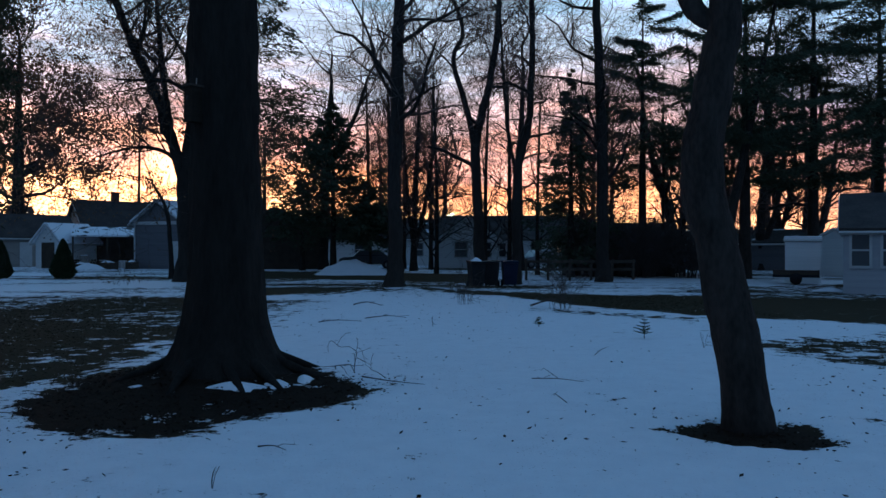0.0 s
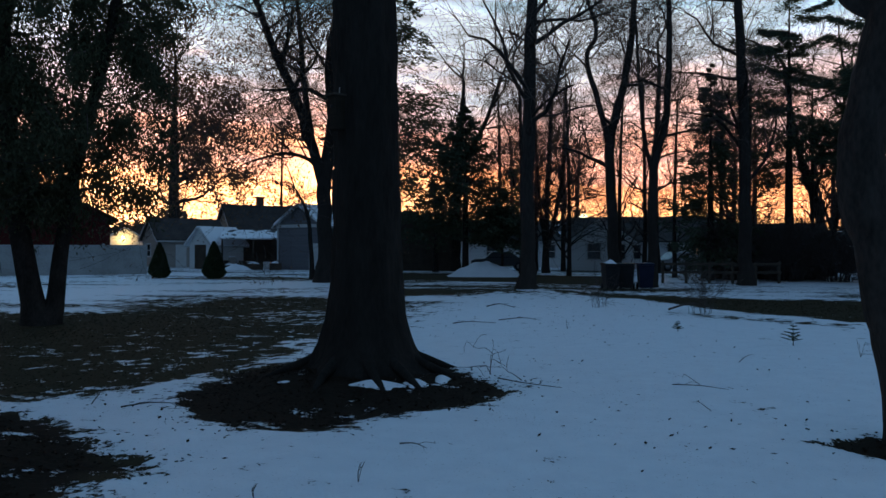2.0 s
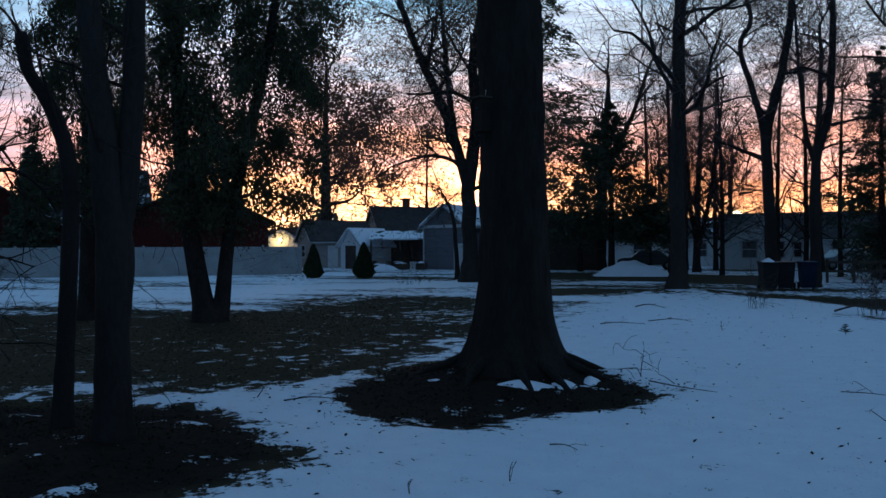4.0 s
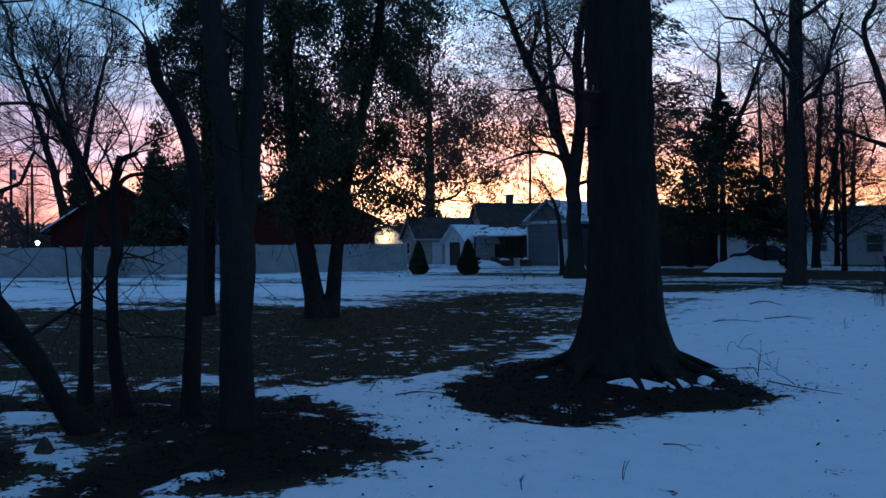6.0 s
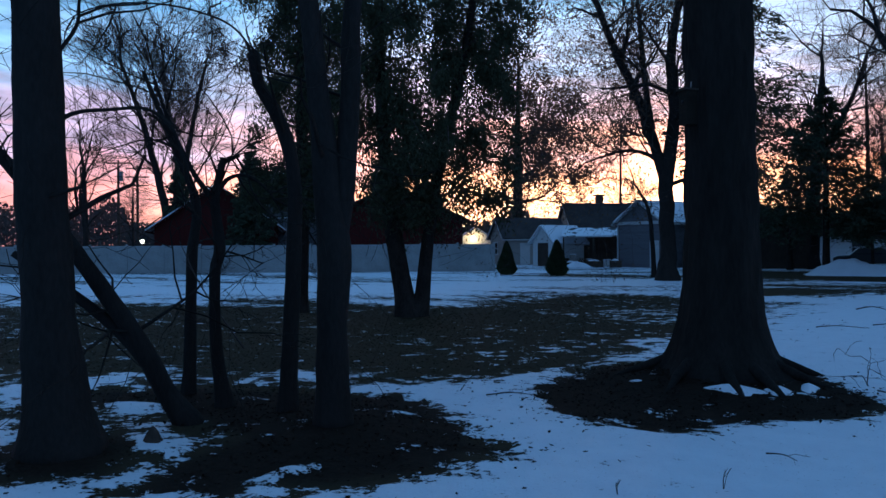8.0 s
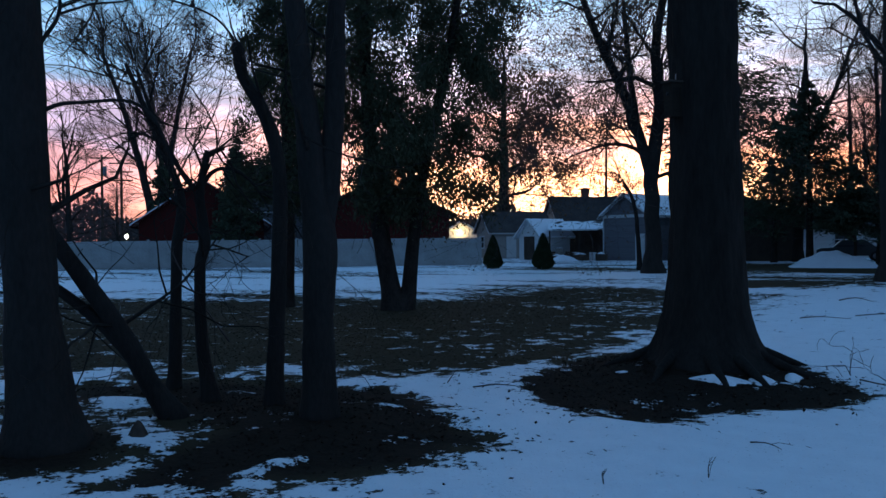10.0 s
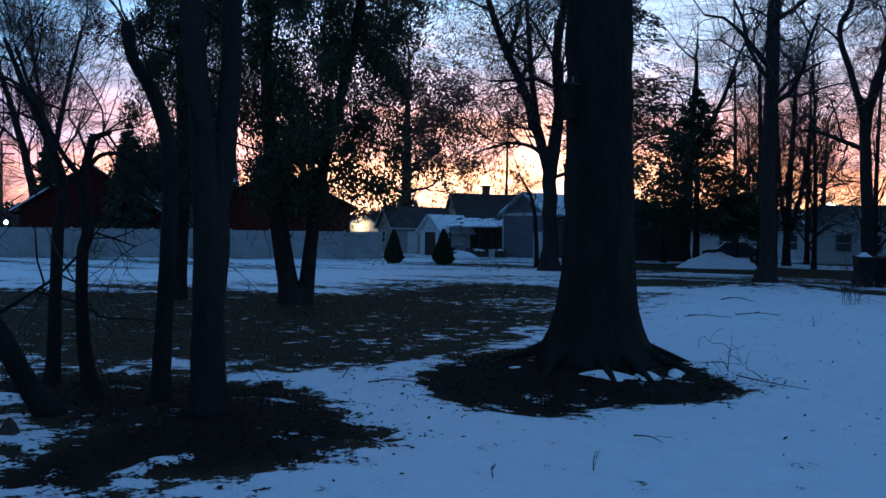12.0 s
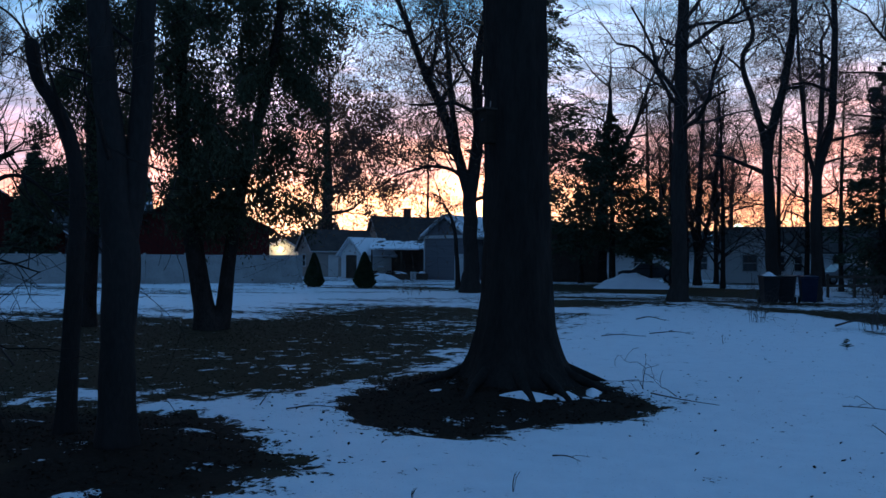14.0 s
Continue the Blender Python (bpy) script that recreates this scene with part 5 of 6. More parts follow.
arborvitae((-18.75, 39.6), 1.9, 0.68, 92)


def mound(name, at, wide, deep, tall, label, category, mat, seed, group=""):
    s = Soup()
    rings, sides = 14, 40
    for i in range(rings + 1):
        t = i / rings
        for k in range(sides):
            a = 2 * math.pi * k / sides
            w = 1 + 0.42 * noise.noise(V(math.cos(a) * 1.3 + seed, math.sin(a) * 1.3, 0)) + 0.12 * noise.noise(V(math.cos(a) * 4 + seed, math.sin(a) * 4, 1))
            r = t * w
            x, y = r * wide / 2 * math.cos(a), r * deep / 2 * math.sin(a)
            z = tall * (math.cos(min(t, 1) * math.pi / 2) ** 1.2) * (1 + 0.25 * noise.noise(V(x * 1.8 + seed, y * 1.8, 3))) - 0.05 * t
            s.v.append((x, y, z))
    for i in range(rings):
        for k in range(sides):
            a, b = i * sides + k, i * sides + (k + 1) % sides
            s.f.append((a, a + sides, b + sides, b))
    ob = new(name, s.mesh(name, M[mat]))
    ob.matrix_basis = pose(at[0], at[1], at[2] if len(at) > 2 else 0)
    return tagged(ob, label, category, group)


mound("snow_mound", (-5.45, 47.6), 5.2, 3.0, 0.85, "shovelled heap of old snow by the spruces", "snow heap", "snow", 3)
mound("snow_mound", (-25.4, 57.5), 2.2, 1.4, 0.45, "low snow heap by the shed", "snow heap", "snow", 4)
mound("snow_mound", (14.5, 30.2), 1.4, 0.6, 0.12, "low snow heap along the bungalow wall", "snow heap", "snow", 5)
for n, (x, y, w, d, t) in enumerate(((-2.26, 8.74, 0.92, 0.50, 0.085), (-1.84, 8.92, 0.56, 0.50, 0.08), (-1.60, 9.22, 0.34, 0.58, 0.085), (-3.34, 8.80, 0.50, 0.30, 0.045), (-2.88, 8.56, 0.22, 0.22, 0.04))):
    mound("snow_patch", (x, y, ground_z(x, y) - 0.03), w, d, t, "patch of snow caught between the oak's roots", "snow patch", "snow", 10 + n, "snow between roots")


def wheelie_bin(at, mat, rz, snow):
    root = thing("wheelie_bin", (at[0], at[1], 0), "blue plastic wheeled refuse bin" if mat == "blue_plastic" else "black plastic wheeled refuse bin by the ash trunks", "bin", "refuse bins", rz=rz)
    s = Soup()
    s.v = [(-0.24, -0.28, 0.06), (0.24, -0.28, 0.06), (0.24, 0.26, 0.06), (-0.24, 0.26, 0.06), (-0.30, -0.36, 0.95), (0.30, -0.36, 0.95), (0.30, 0.34, 1.0), (-0.30, 0.34, 1.0)]
    s.f = [(3, 2, 1, 0), (4, 5, 6, 7), (0, 1, 5, 4), (1, 2, 6, 5), (2, 3, 7, 6), (3, 0, 4, 7)]
    part("body", s, M[mat], root, smooth=False)
    s = Soup()
    s.box((-0.32, -0.39, 0.0), (0.32, 0.38, 0.07), Matrix.Translation((0, 0, 0.98)) @ Matrix.Rotation(0.05, 4, "X"))
    part("lid", s, M[mat], root, smooth=False)
    for x in (-0.27, 0.27):
        s = Soup()
        s.tube([V(x - 0.03, 0.30, 0.13), V(x + 0.03, 0.30, 0.13)], [0.13, 0.13], 14, True)
        part("wheel", s, M["black"], root)
    if snow:
        cap = mound("snow_cap", (0, 0, 1.06), 0.62, 0.7, 0.14, "white cap of snow", "", "snow", 22)
        cap.parent = root


wheelie_bin((1.35, 32.6), "black", 15, True)
wheelie_bin((1.98, 32.8), "black", -10, False)
wheelie_bin((2.75, 33.2), "blue_plastic", 5, False)


def rail_fence(a, b, posts):
    d = V(*b, 0) - V(*a, 0)
    root = thing("rail_fence", (a[0], a[1], 0), "low dark wooden rail fence behind the bins", "fence", rz=math.degrees(math.atan2(d.y, d.x)))
    ln = d.length
    for k in range(posts):
        s = Soup()
        s.box((ln * k / (posts - 1) - 0.05, -0.05, -0.05), (ln * k / (posts - 1) + 0.05, 0.05, 1.05))
        part("post", s, M["dark_wood"], root, smooth=False)
    for z in (0.45, 0.85):
        s = Soup()
        s.box((-0.1, -0.075, z), (ln + 0.1, -0.052, z + 0.12))
        part("rail", s, M["dark_wood"], root, smooth=False)


rail_fence((4.1, 39.5), (9.6, 40.5), 6)


def lamp_post(name, at, tall, label, glass, watts, colour, head=0.22):
    root = thing(name, (at[0], at[1], 0), label, "lamp")
    s = Soup()
    s.tube([V(0, 0, -0.1), V(0, 0, tall * 0.6), V(0, 0, tall - 0.1)], [0.09, 0.075, 0.06], 8)
    part("pole", s, M["metal"], root)
    s = Soup()
    s.tube([V(0, 0, tall - 0.1), V(0, 0, tall), V(0, 0, tall + head * 0.9), V(0, 0, tall + head * 1.4)], [0.06, head * 0.8, head, head * 0.3], 12, True)
    part("lantern", s, M[glass], root, "glowing lamp glass")
    return root


lamp_post("street_lamp", (1.1, 110), 5.6, "street lamp glowing greenish white behind the houses", "street_lamp", 0, None, 0.55)
lamp_post("yard_lamp", (-58.2, 42.5), 2.2, "small bright yard lamp beside the barn", "white_lamp", 0, None, 0.16)

lamp_root = thing("gable_lamp", (-42.95, 71.2, 2.75), "warm lamp glowing under the garage gable", "lamp", rz=32)
s = Soup()
s.tube([V(0, 0, 0), V(0, -0.1, -0.05), V(0, -0.14, -0.14)], [0.05, 0.12, 0.16], 10, True)
part("shade", s, M["warm_lamp"], lamp_root, "glowing lamp glass")
warm = bpy.data.lights.new("gable_lamp_light", "POINT")
warm.energy, warm.color, warm.shadow_soft_size = 70, (1.0, 0.72, 0.35), 0.15
warm_ob = new("gable_lamp_light", warm)
warm_ob.location = (-42.75, 70.85, 2.55)


def utility_pole(at, tall, arms, label):
    root = thing("utility_pole", (at[0], at[1], 0), label, "utility pole", "utility poles", rz=35)
    s = Soup()
    s.tube([V(0, 0, -0.1), V(0, 0, tall)], [0.17, 0.11], 8, True)
    part("pole", s, M["dark_wood"], root)
    for k in range(arms):
        s = Soup()
        s.box((-1.2, -0.06, tall - 0.4 - 0.9 * k), (1.2, 0.06, tall - 0.27 - 0.9 * k))
        part("crossarm", s, M["dark_wood"], root, smooth=False)
    if arms == 1:
        s = Soup()
        s.tube([V(0.3, 0, tall - 2.2), V(0.3, 0, tall - 1.2)], [0.2, 0.2], 10, True)
        part("transformer", s, M["metal"], root, "grey transformer drum")


utility_pole((-74, 51.3), 10.9, 1, "wooden utility pole with a transformer drum")
utility_pole((-72.9, 52.8), 10.4, 3, "wooden utility pole with several crossarms")


def car(at, rz, mat, label):
    root = thing("car", (at[0], at[1], 0), label, "car", "parked cars", rz=rz)
    s = Soup()
    prof = [(-2.2, 0.35), (-2.2, 0.75), (-1.9, 0.88), (-1.2, 0.92), (-0.7, 1.38), (0.7, 1.42), (1.35, 0.98), (2.05, 0.85), (2.2, 0.65), (2.2, 0.35)]
    for y, k in ((-0.85, 0.94), (-0.78, 1.0), (0.78, 1.0), (0.85, 0.94)):
        s.v.extend((x, y, 0.35 + (z - 0.35) * k) for x, z in prof)
    n = len(prof)
    for j in range(3):
        s.f.extend((j * n + i, j * n + (i + 1) % n, (j + 1) * n + (i + 1) % n, (j + 1) * n + i) for i in range(n))
    s.f += [tuple(range(n))[::-1], tuple(range(3 * n, 4 * n))]
    part("body", s, M[mat], root, smooth=False)
    for x in (-1.35, 1.35):
        for y in (-0.8, 0.8):
            w = Soup()
            w.tube([V(x, y - 0.1, 0.32), V(x, y + 0.1, 0.32)], [0.32, 0.32], 16, True)
            wheel = part("wheel", w, M["black"], root)
            w = Soup()
            w.tube([V(x, y - 0.106, 0.32), V(x, y + 0.106, 0.32)], [0.19, 0.19], 12, True)
            part("rim", w, M["metal"], wheel)
    for y in (-0.857, 0.857):
        w = Soup()
        w.v = [(-1.0, y * 0.995, 0.98), (1.1, y * 0.995, 0.98), (0.62, y * 0.97, 1.33), (-0.62, y * 0.97, 1.30)]
        w.v += [(a, b * 0.99, c) for a, b, c in w.v]
        w.f = [(0, 1, 2, 3), (4, 7, 6, 5), (0, 4, 5, 1), (1, 5, 6, 2), (2, 6, 7, 3), (3, 7, 4, 0)]
        part("side_window", w, M["glass"], root, smooth=False)


car((7.6, 61.5), 20, "car_paint", "silver parked car beside the white house")
car((-5.6, 60.5), 8, "car_dark", "dark car parked in front of the long house")
car((26.4, 53.5), -30, "car_dark", "dark car parked beside the small cabin")

trailer = thing("trailer", (15.75, 35.8, 0), "low dark flatbed trailer in front of the white shed", "trailer", rz=-24)
s = Soup()
s.box((-0.95, -0.6, 0.3), (0.95, 0.6, 0.42))
part("bed", s, M["black"], trailer, smooth=False)
for x in (-0.94, 0.90):
    s = Soup()
    s.box((x, -0.6, 0.422), (x + 0.04, 0.6, 0.62))
    part("side_board", s, M["dark_wood"], trailer, smooth=False)
s = Soup()
s.box((-0.9, -0.6, 0.422), (0.9, -0.56, 0.62))
part("side_board", s, M["dark_wood"], trailer, smooth=False)
for y in (-0.62, 0.62):
    s = Soup()
    s.tube([V(0, y - 0.08, 0.24), V(0, y + 0.08, 0.24)], [0.26, 0.26], 14, True)
    part("wheel", s, M["black"], trailer)


def carport():
    root = thing("lean_to", (-25.6, 61.2, 0), "snow-roofed open lean-to between the shed and the house", "lean-to", rz=23)
    s = Soup()
    slab(s, V(-2.5, -1.4, 2.35), V(2.5, -1.4, 2.35), V(2.5, 1.6, 3.05), V(-2.5, 1.6, 3.05), 0.12)
    part("roof_slope", s, M["roof_snow"], root, smooth=False)
    for x in (-2.35, 0, 2.35):
        s = Soup()
        s.box((x - 0.06, -1.3, -0.05), (x + 0.06, -1.18, 2.36))
        part("post", s, M["dark_wood"], root, smooth=False)
    s = Soup()
    s.box((-2.45, 1.5, 0), (2.45, 1.58, 2.98))
    part("back_wall", s, M["dark_wood"], root, smooth=False)
    rng = random.Random(95)
    for k in range(7):
        t = thing("storage_box" if k % 2 else "log_stack", (-25.6 - 1.9 + k * 0.62, 60.6 - 0.75 + k * 0.26, 0), "stored box under the lean-to" if k % 2 else "stack of split logs under the lean-to", "box" if k % 2 else "firewood", "stored under the lean-to", rz=23 + rng.uniform(-12, 12))
        if k % 2:
            b = Soup()
            h = rng.uniform(0.5, 0.95)
            b.box((-0.26, -0.25, 0), (0.26, 0.25, h))
            part("body", b, M[("grey_siding", "tan_siding", "white_siding")[k % 3]], t, smooth=False)
            b = Soup()
            b.box((-0.28, -0.27, h + 0.002), (0.28, 0.27, h + 0.06))
            part("lid", b, M["snow"], t, "snow-dusted lid", False)
        else:
            for r in range(4):
                for c in range(3):
                    b = Soup()
                    b.tube([V(-0.2 + c * 0.19 + 0.09 * (r % 2), -0.3, 0.09 + r * 0.165), V(-0.2 + c * 0.19 + 0.09 * (r % 2), 0.3, 0.09 + r * 0.165)], [0.09, 0.085], 7, True)
                    part("log", b, M["dark_wood"], t, smooth=False)


carport()


def snowy_planter(at, wide, tall, rz):
    root = thing("planter", (at[0], at[1], 0), "low garden planter heaped with snow and dead stalks", "planter", "planters", rz=rz)
    b = Soup()
    b.box((-wide / 2, -0.25, -0.02), (wide / 2, 0.25, tall))
    part("box", b, M["dark_wood"], root, smooth=False)
    cap = mound("snow_cap", (0, 0, tall - 0.02), wide * 0.9, 0.46, 0.18, "white cap of snow", "", "snow", 40 + wide)
    cap.parent = root
    b = Soup()
    rng = random.Random(int(wide * 100))
    for k in range(14):
        x = rng.uniform(-wide / 2, wide / 2)
        b.tube([V(x, 0, tall), V(x + rng.gauss(0, 0.1), rng.gauss(0, 0.1), tall + rng.uniform(0.2, 0.7))], [0.012, 0.005], 3)
    tagged(part("stalks", b, M["twig"], root, "dead stalks"), kind="stuff")


for px, py, pw, ph in ((-26.3, 58.4, 1.1, 0.35), (-24.6, 58.9, 1.4, 0.45), (-22.7, 58.6, 0.9, 0.5)):
    snowy_planter((px, py), pw, ph, 23)

# ---------------------------------------------------------------- brush, shrubs, seedlings
def brush(at, tall, wide, seed, label, stems=60, fine=0.006, name="brush", group="leafless shrubs", levels=4):
    rng = random.Random(seed)
    root = thing(name, (at[0], at[1], 0), label, "shrub", group)
    wood, tips = Soup(), []
    for k in range(stems):
        a = rng.uniform(0, 2 * math.pi)
        r = wide * 0.35 * math.sqrt(rng.random())
        d = V(math.cos(a) * 0.45 * rng.random(), math.sin(a) * 0.45 * rng.random(), 1).normalized()
        grow(wood, wood, rng, V(r * math.cos(a), r * math.sin(a), -0.03), d, tall * rng.uniform(0.5, 0.85), fine * 1.7, 2, dict(BARE, levels=levels, children=(3, 3, 4, 3), fine=fine, wander=0.16), tips)
    tagged(part("crown", wood, M["twig"], root), kind="stuff")


brush((8.3, 44.4), 2.4, 2.6, 101, "leafless thicket in front of the dark garage", 70, 0.012)
brush((10.6, 43.6), 2.6, 3.0, 102, "dense leafless thicket along the garage", 90, 0.012)
brush((13.0, 43.6), 2.3, 2.6, 103, "leafless thicket at the garage corner", 70, 0.012)
brush((0.60, 22.4), 0.75, 0.5, 104, "small leafless shrub rising from the snow", 9, 0.004)
brush((3.05, 20.6), 1.15, 0.9, 105, "spreading leafless shrub rising from the snow", 14, 0.004)
brush((-9.5, 34.5), 0.9, 0.7, 106, "small leafless shrub on the back lawn", 10, 0.006)
brush((-27.9, 30.6), 0.8, 0.7, 107, "small leafless shrub before the fence", 8, 0.006)
brush((-38.0, 33.0), 1.1, 0.9, 108, "leafless shrub before the fence", 10, 0.007)


def seedling(at, tall, seed):
    rng = random.Random(seed)
    root = thing("spruce_seedling", (at[0], at[1], ground_z(*at)), "tiny spruce seedling poking through the snow", "seedling", "seedlings")
    stem, shoots = Soup(), Soup()
    stem.tube([V(0, 0, -0.03), V(0.005, 0, tall * 0.5), V(0, 0.004, tall)], [0.008, 0.006, 0.003], 5)
    part("stem", stem, M["twig"], root)
    for w in range(5):
        z = tall * (0.22 + 0.16 * w)
        for b in range(5):
            a = rng.uniform(0, 6.28)
            ln = tall * (0.62 - 0.105 * w) * rng.uniform(0.7, 1.1)
            d = V(math.cos(a), math.sin(a), 0.22)
            shoots.tube([V(0, 0, z), V(0, 0, z) + d * ln * 0.5, V(0, 0, z) + d * ln], [0.007, 0.009, 0.004], 4)
            for k in (0.45, 0.7):
                e = V(-d.y, d.x, 0.1) * rng.choice((-1, 1))
                shoots.tube([V(0, 0, z) + d * ln * k, V(0, 0, z) + d * ln * (k + 0.2) + e * ln * 0.3], [0.007, 0.004], 4)
    tagged(part("crown", shoots, M["spruce"], root), kind="stuff")


seedling((3.48, 13.87), 0.36, 111)
seedling((1.9, 15.9), 0.2, 112)


# ---------------------------------------------------------------- fallen twigs, weeds, leaves, grass
def stick(pts, r, label, seed, offs=2, name="fallen_twig"):
    """A fallen twig through (x, y, height over the ground) with side shoots."""
    rng = random.Random(seed)
    x0, y0 = pts[0][0], pts[0][1]
    z0 = ground_z(x0, y0)
    root = thing(name, (x0, y0, z0), label, "twig", "fallen twigs")
    line, rr = smooth_line([V(p[0] - x0, p[1] - y0, p[2] + r) for p in pts], [r * (1 - 0.7 * i / (len(pts) - 1)) for i in range(len(pts))], 4)
    s = Soup()
    s.tube(line, rr, 5, True)
    for k in range(offs):
        i = rng.randint(1, len(line) - 2)
        d = (line[i + 1] - line[i]).normalized()
        e = V(-d.y, d.x, 0) * rng.choice((-1, 1))
        ln = rng.uniform(0.05, 0.18)
        s.tube([line[i], line[i] + (d * 0.6 + e * 0.7) * ln * 0.5 + V(0, 0, 0.02), line[i] + (d + e * 0.8) * ln + V(0, 0, rng.uniform(0, 0.05))], [rr[i] * 0.7, rr[i] * 0.5, 0.0015], 4)
    ob = part("stem", s, M["twig"], root)
    return ob


# the curled twigs beside the oak
def curled_branch(at, seed, label, stems, ln):
    rng = random.Random(seed)
    root = thing("fallen_branch", (at[0], at[1], ground_z(*at)), label, "branch", "fallen twigs")
    for k in range(stems):
        s = Soup()
        d = V(rng.uniform(-0.9, 0.15), rng.uniform(-0.2, 0.5), rng.uniform(0.5, 1.1)).normalized()
        grow(s, s, rng, V(rng.uniform(-0.06, 0.06), rng.uniform(-0.06, 0.06), -0.01), d, ln * rng.uniform(0.7, 1.1), 0.007, 2, dict(BARE, levels=4, children=(2, 2, 2, 2), fine=0.0028, wander=0.36, lift=-0.05, angle=50), [])
        part("stem", s, M["twig"], root)


curled_branch((-1.12, 9.78), 121, "curled dry branch arching out of the mulch", 2, 0.55)
curled_branch((-0.72, 9.50), 122, "small hooked dry branch by the oak", 1, 0.32)
stick([(-0.95, 9.40, 0.02), (-0.6, 9.15, 0.01), (-0.2, 8.95, 0.005)], 0.009, "straight fallen stick on the snow", 124, 0)
stick([(-4.52, 7.33, 0.01), (-4.3, 7.5, 0.03), (-4.0, 7.55, 0.02)], 0.009, "thin bent stick on the snow", 125, 1)
stick([(-4.95, 7.5, 0.0), (-5.1, 7.9, 0.05), (-5.25, 8.2, 0.03)], 0.007, "forked stick on the snow", 126, 2)
stick([(1.05, 9.45, 0.01), (1.35, 9.3, 0.03), (1.62, 9.2, 0.01)], 0.006, "forked fallen twig on the snow", 127, 3)
stick([(1.35, 9.4, 0.02), (1.25, 9.9, 0.06), (1.2, 9.75, 0.05)], 0.004, "thin raised twig on the snow", 128, 1)
stick([(1.24, 8.0, 0.01), (1.16, 8.25, 0.05), (1.14, 8.2, 0.04)], 0.005, "small twig stuck in the snow", 129, 1)
stick([(-2.4, 21.6, 0.02), (-2.0, 21.2, 0.12), (-1.6, 20.9, 0.05)], 0.018, "dead branch lying on the snow", 130, 5)
stick([(-1.7, 17.6, 0.02), (-1.2, 17.8, 0.06), (-0.8, 17.6, 0.03)], 0.012, "thin dead branch on the snow", 131, 4)
stick([(-2.6, 16.8, 0.02), (-2.2, 16.6, 0.08), (-1.7, 16.8, 0.04)], 0.012, "thin dead branch beyond the oak", 132, 4)
stick([(2.3, 21.0, 0.02), (2.8, 20.6, 0.2), (3.3, 20.4, 0.1)], 0.03, "dark fallen branch at the shrub's foot", 133, 5)
stick([(-6.4, 5.6, 0.6), (-6.9, 5.5, 1.2), (-7.2, 5.45, 1.7)], 0.012, "slanting dead twig among the saplings", 134, 4)
stick([(2.2, 11.6, 0.01), (2.35, 11.9, 0.05), (2.5, 12.1, 0.06)], 0.006, "thin grass stalk on the snow", 135, 0)
stick([(-1.45, 6.3, 0.01), (-1.32, 6.25, 0.03), (-1.2, 6.15, 0.02)], 0.007, "short twig on the snow", 136, 2)


def weed(at, tall, seed, name="dry_weed"):
    rng = random.Random(seed)
    s = Soup()
    for k in range(3):
        a = rng.uniform(0, 6.28)
        d = V(math.cos(a) * 0.25, math.sin(a) * 0.25, 1) * tall * rng.uniform(0.6, 1)
        s.tube([V(0, 0, -0.02), d * 0.6, d + V(0.01, 0, 0)], [0.0025, 0.002, 0.001], 4)
        s.tube([d * 0.7, d * 0.8 + V(0.02, 0.02, 0.03)], [0.003, 0.001], 3)
    ob = new(name, s.mesh(name, M["grass"]))
    ob.matrix_basis = pose(at[0], at[1], ground_z(*at))
    tagged(ob, "thin dry weed stalk standing in the snow", "weed", "dry weeds")


for n, (x, y, t) in enumerate(((-1.51, 5.25, 0.15), (-2.05, 4.75, 0.13), (-6.9, 7.4, 0.5), (-8.6, 6.4, 0.45), (-7.4, 4.1, 0.5), (-6.8, 3.9, 0.4), (-6.75, 4.15, 0.55), (4.1, 12.6, 0.3), (-0.2, 16.2, 0.2), (5.4, 15.6, 0.3))):
    weed((x, y), t, 140 + n)

mound("stump", (-5.77, 4.02, ground_z(-5.77, 4.02) - 0.03), 0.26, 0.22, 0.15, "small dark rotten stump in the snow", "stump", "dark_wood", 31)


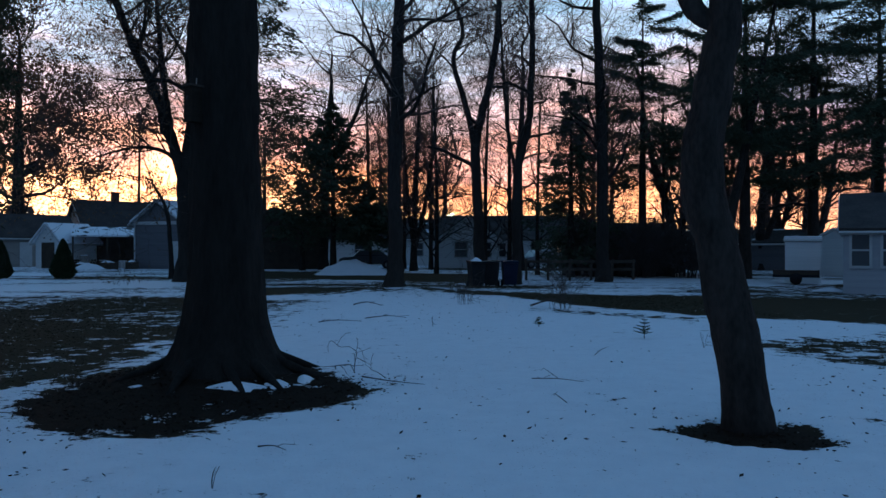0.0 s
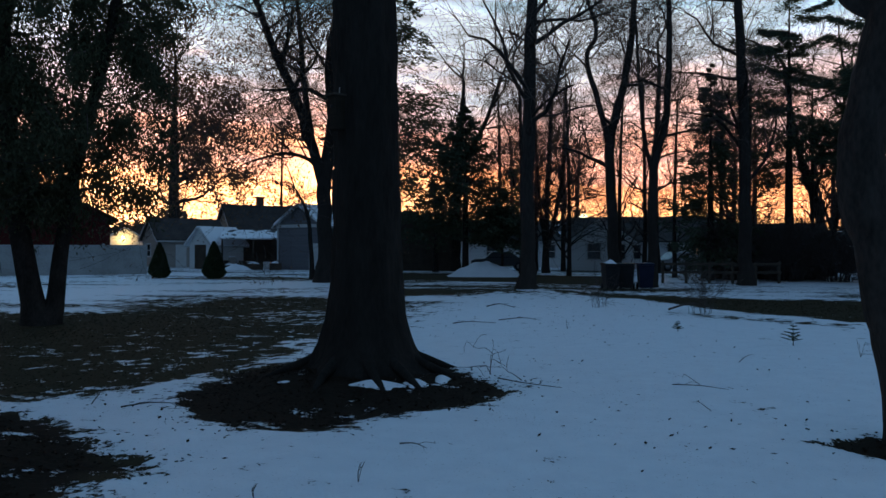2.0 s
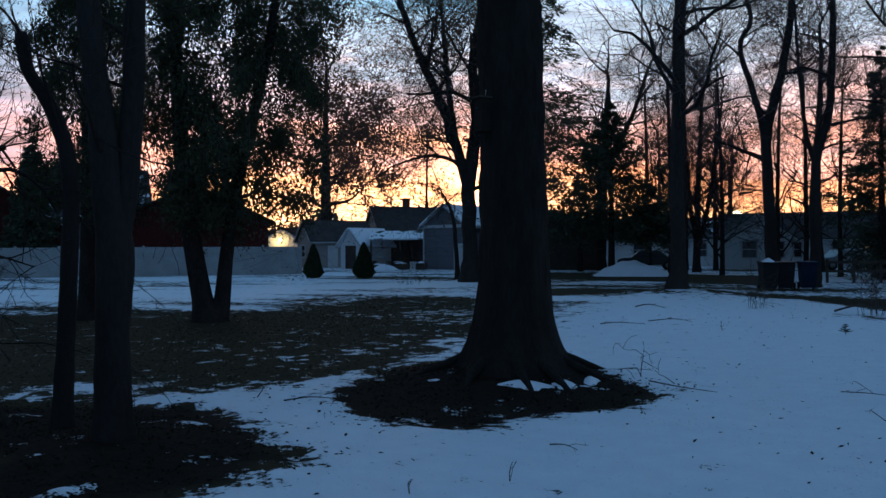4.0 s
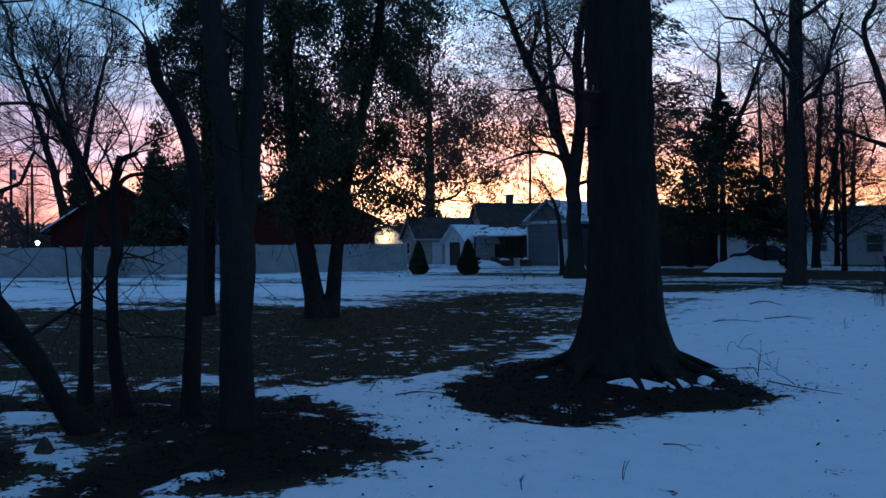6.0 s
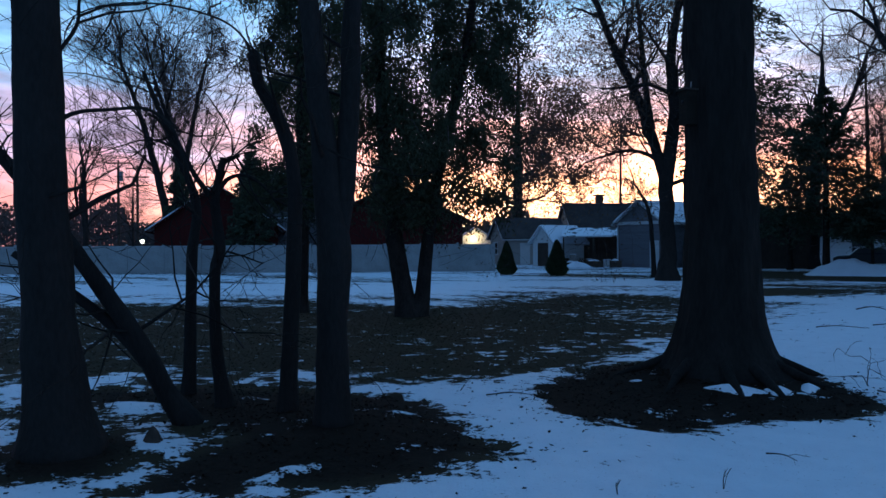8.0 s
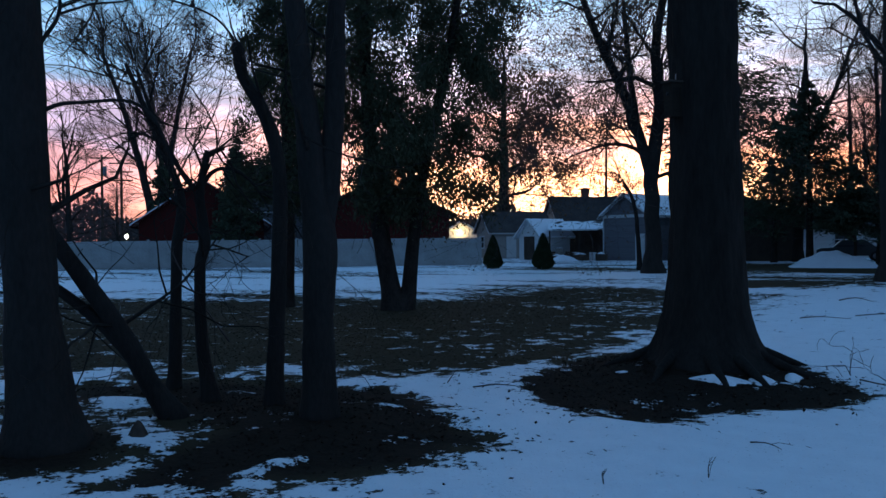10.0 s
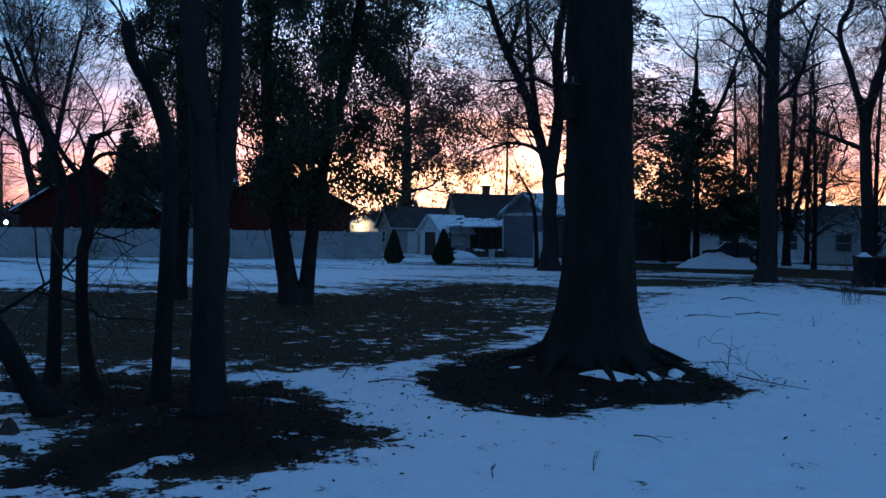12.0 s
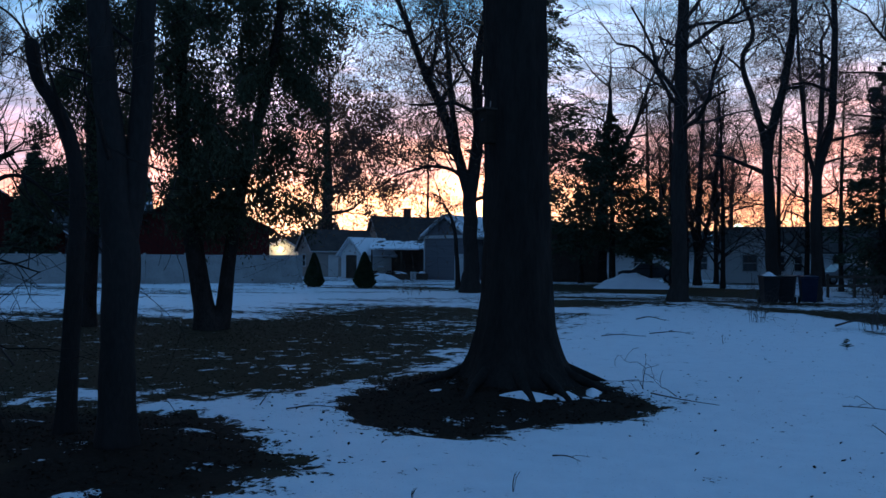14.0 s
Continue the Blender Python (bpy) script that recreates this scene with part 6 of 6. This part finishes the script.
def scatter_leaves():
    """Fallen oak leaves: thin over the snow, thick over the mulch."""
    nr = np.random.default_rng(151)
    pts = []
    for n, box in ((3000, (-10, 8, 2.8, 24)), (90, (-4.2, 0.8, 4.5, 10.5))):
        pts.append(np.stack([nr.uniform(box[0], box[1], n), nr.uniform(box[2], box[3], n)], 1))
    p = np.concatenate(pts)
    clump = waves(p[:, 0], p[:, 1], 0.7, 41) + nr.normal(size=len(p)) * 0.8
    thin = p[clump > 0.75]
    # litter gathers round the mulch rings
    q = np.stack([nr.uniform(-9.5, 4, 60000), nr.uniform(2.6, 11, 60000)], 1)
    near = np.max([inside(poly, q[:, 0], q[:, 1]) for poly in (OAK_MULCH, PINE_MULCH, CLUMP_MULCH, LEFT_MULCH)], 0)
    q = q[(near + nr.normal(size=len(q)) * 0.16 + 0.10 * waves(q[:, 0], q[:, 1], 0.3, 43) > 0.02)]
    q = q[(nr.random(len(q)) < 0.7) & (cover(q[:, 0], q[:, 1]) + 0.3 * waves(q[:, 0], q[:, 1], 0.12, 47) < -0.3)]
    e = np.stack([nr.uniform(-9.5, 4, 30000), nr.uniform(2.6, 11, 30000)], 1)
    rim = np.max([inside(poly, e[:, 0], e[:, 1]) for poly in (OAK_MULCH, PINE_MULCH, CLUMP_MULCH, LEFT_MULCH)], 0)
    e = e[(rim < 0.1) & (nr.random(len(e)) < 0.16 * np.exp(rim / 0.38) * (0.5 + np.clip(waves(e[:, 0], e[:, 1], 0.45, 49), 0, 1)))]
    thin = np.concatenate([thin, e])
    for name, pp, size, label in (("leaf_litter", thin, 0.05, "scattered brown leaves lying on the snow"), ("mulch_litter", q, 0.045, "dark leaf and bark litter under the trees")):
        z = height_at(pp[:, 0], pp[:, 1]) + 0.035 * np.clip(cover(pp[:, 0], pp[:, 1]) * 2.2 + 0.5, 0, 1) + 0.008
        c = np.column_stack([pp, z + nr.uniform(0, 0.012, len(pp))])
        quads = leaf_cards(c, size, size * 0.62, nr, None, 0.0, 1.0)
        quads[:, :, 2] = c[:, None, 2] + (quads[:, :, 2] - c[:, None, 2]) * nr.uniform(0.1, 0.75, (len(pp), 1))
        s = Soup()
        s.quads(quads)
        tagged(part(name, s, M["litter"], None, "", False), label, "leaves", kind="stuff")


scatter_leaves()


def dead_grass():
    """Matted dead grass blades where the snow has gone."""
    nr = np.random.default_rng(161)
    p = np.stack([nr.uniform(-22, 8, 90000), 6.0 + 21 * nr.random(90000) ** 1.5], 1)
    f = cover(p[:, 0], p[:, 1]) - 0.9 * mulch(p[:, 0], p[:, 1])
    p = p[(f < -0.3 + 0.2 * nr.normal(size=len(p))) & (mulch(p[:, 0], p[:, 1]) < 0.4)]
    c = np.column_stack([p, height_at(p[:, 0], p[:, 1]) + 0.018])
    d = nr.normal(size=(len(p), 3)) * (1, 1, 0.22)
    d[:, 2] = np.abs(d[:, 2]) + 0.03
    d /= np.linalg.norm(d, axis=1, keepdims=True)
    side = np.cross(d, nr.normal(size=(len(p), 3)))
    side /= np.linalg.norm(side, axis=1, keepdims=True)
    ln = nr.uniform(0.02, 0.05, (len(p), 1))
    w = 0.004 + 0.0003 * p[:, 1:2]
    tip = c + d * ln
    s = Soup()
    s.quads(np.stack([c - side * w, c + side * w, tip + side * w * 0.25, tip - side * w * 0.25], 1))
    tagged(part("dead_grass", s, M["grass"], None, "", False), "matted dead lawn grass between patches of snow", "grass", kind="stuff")


dead_grass()
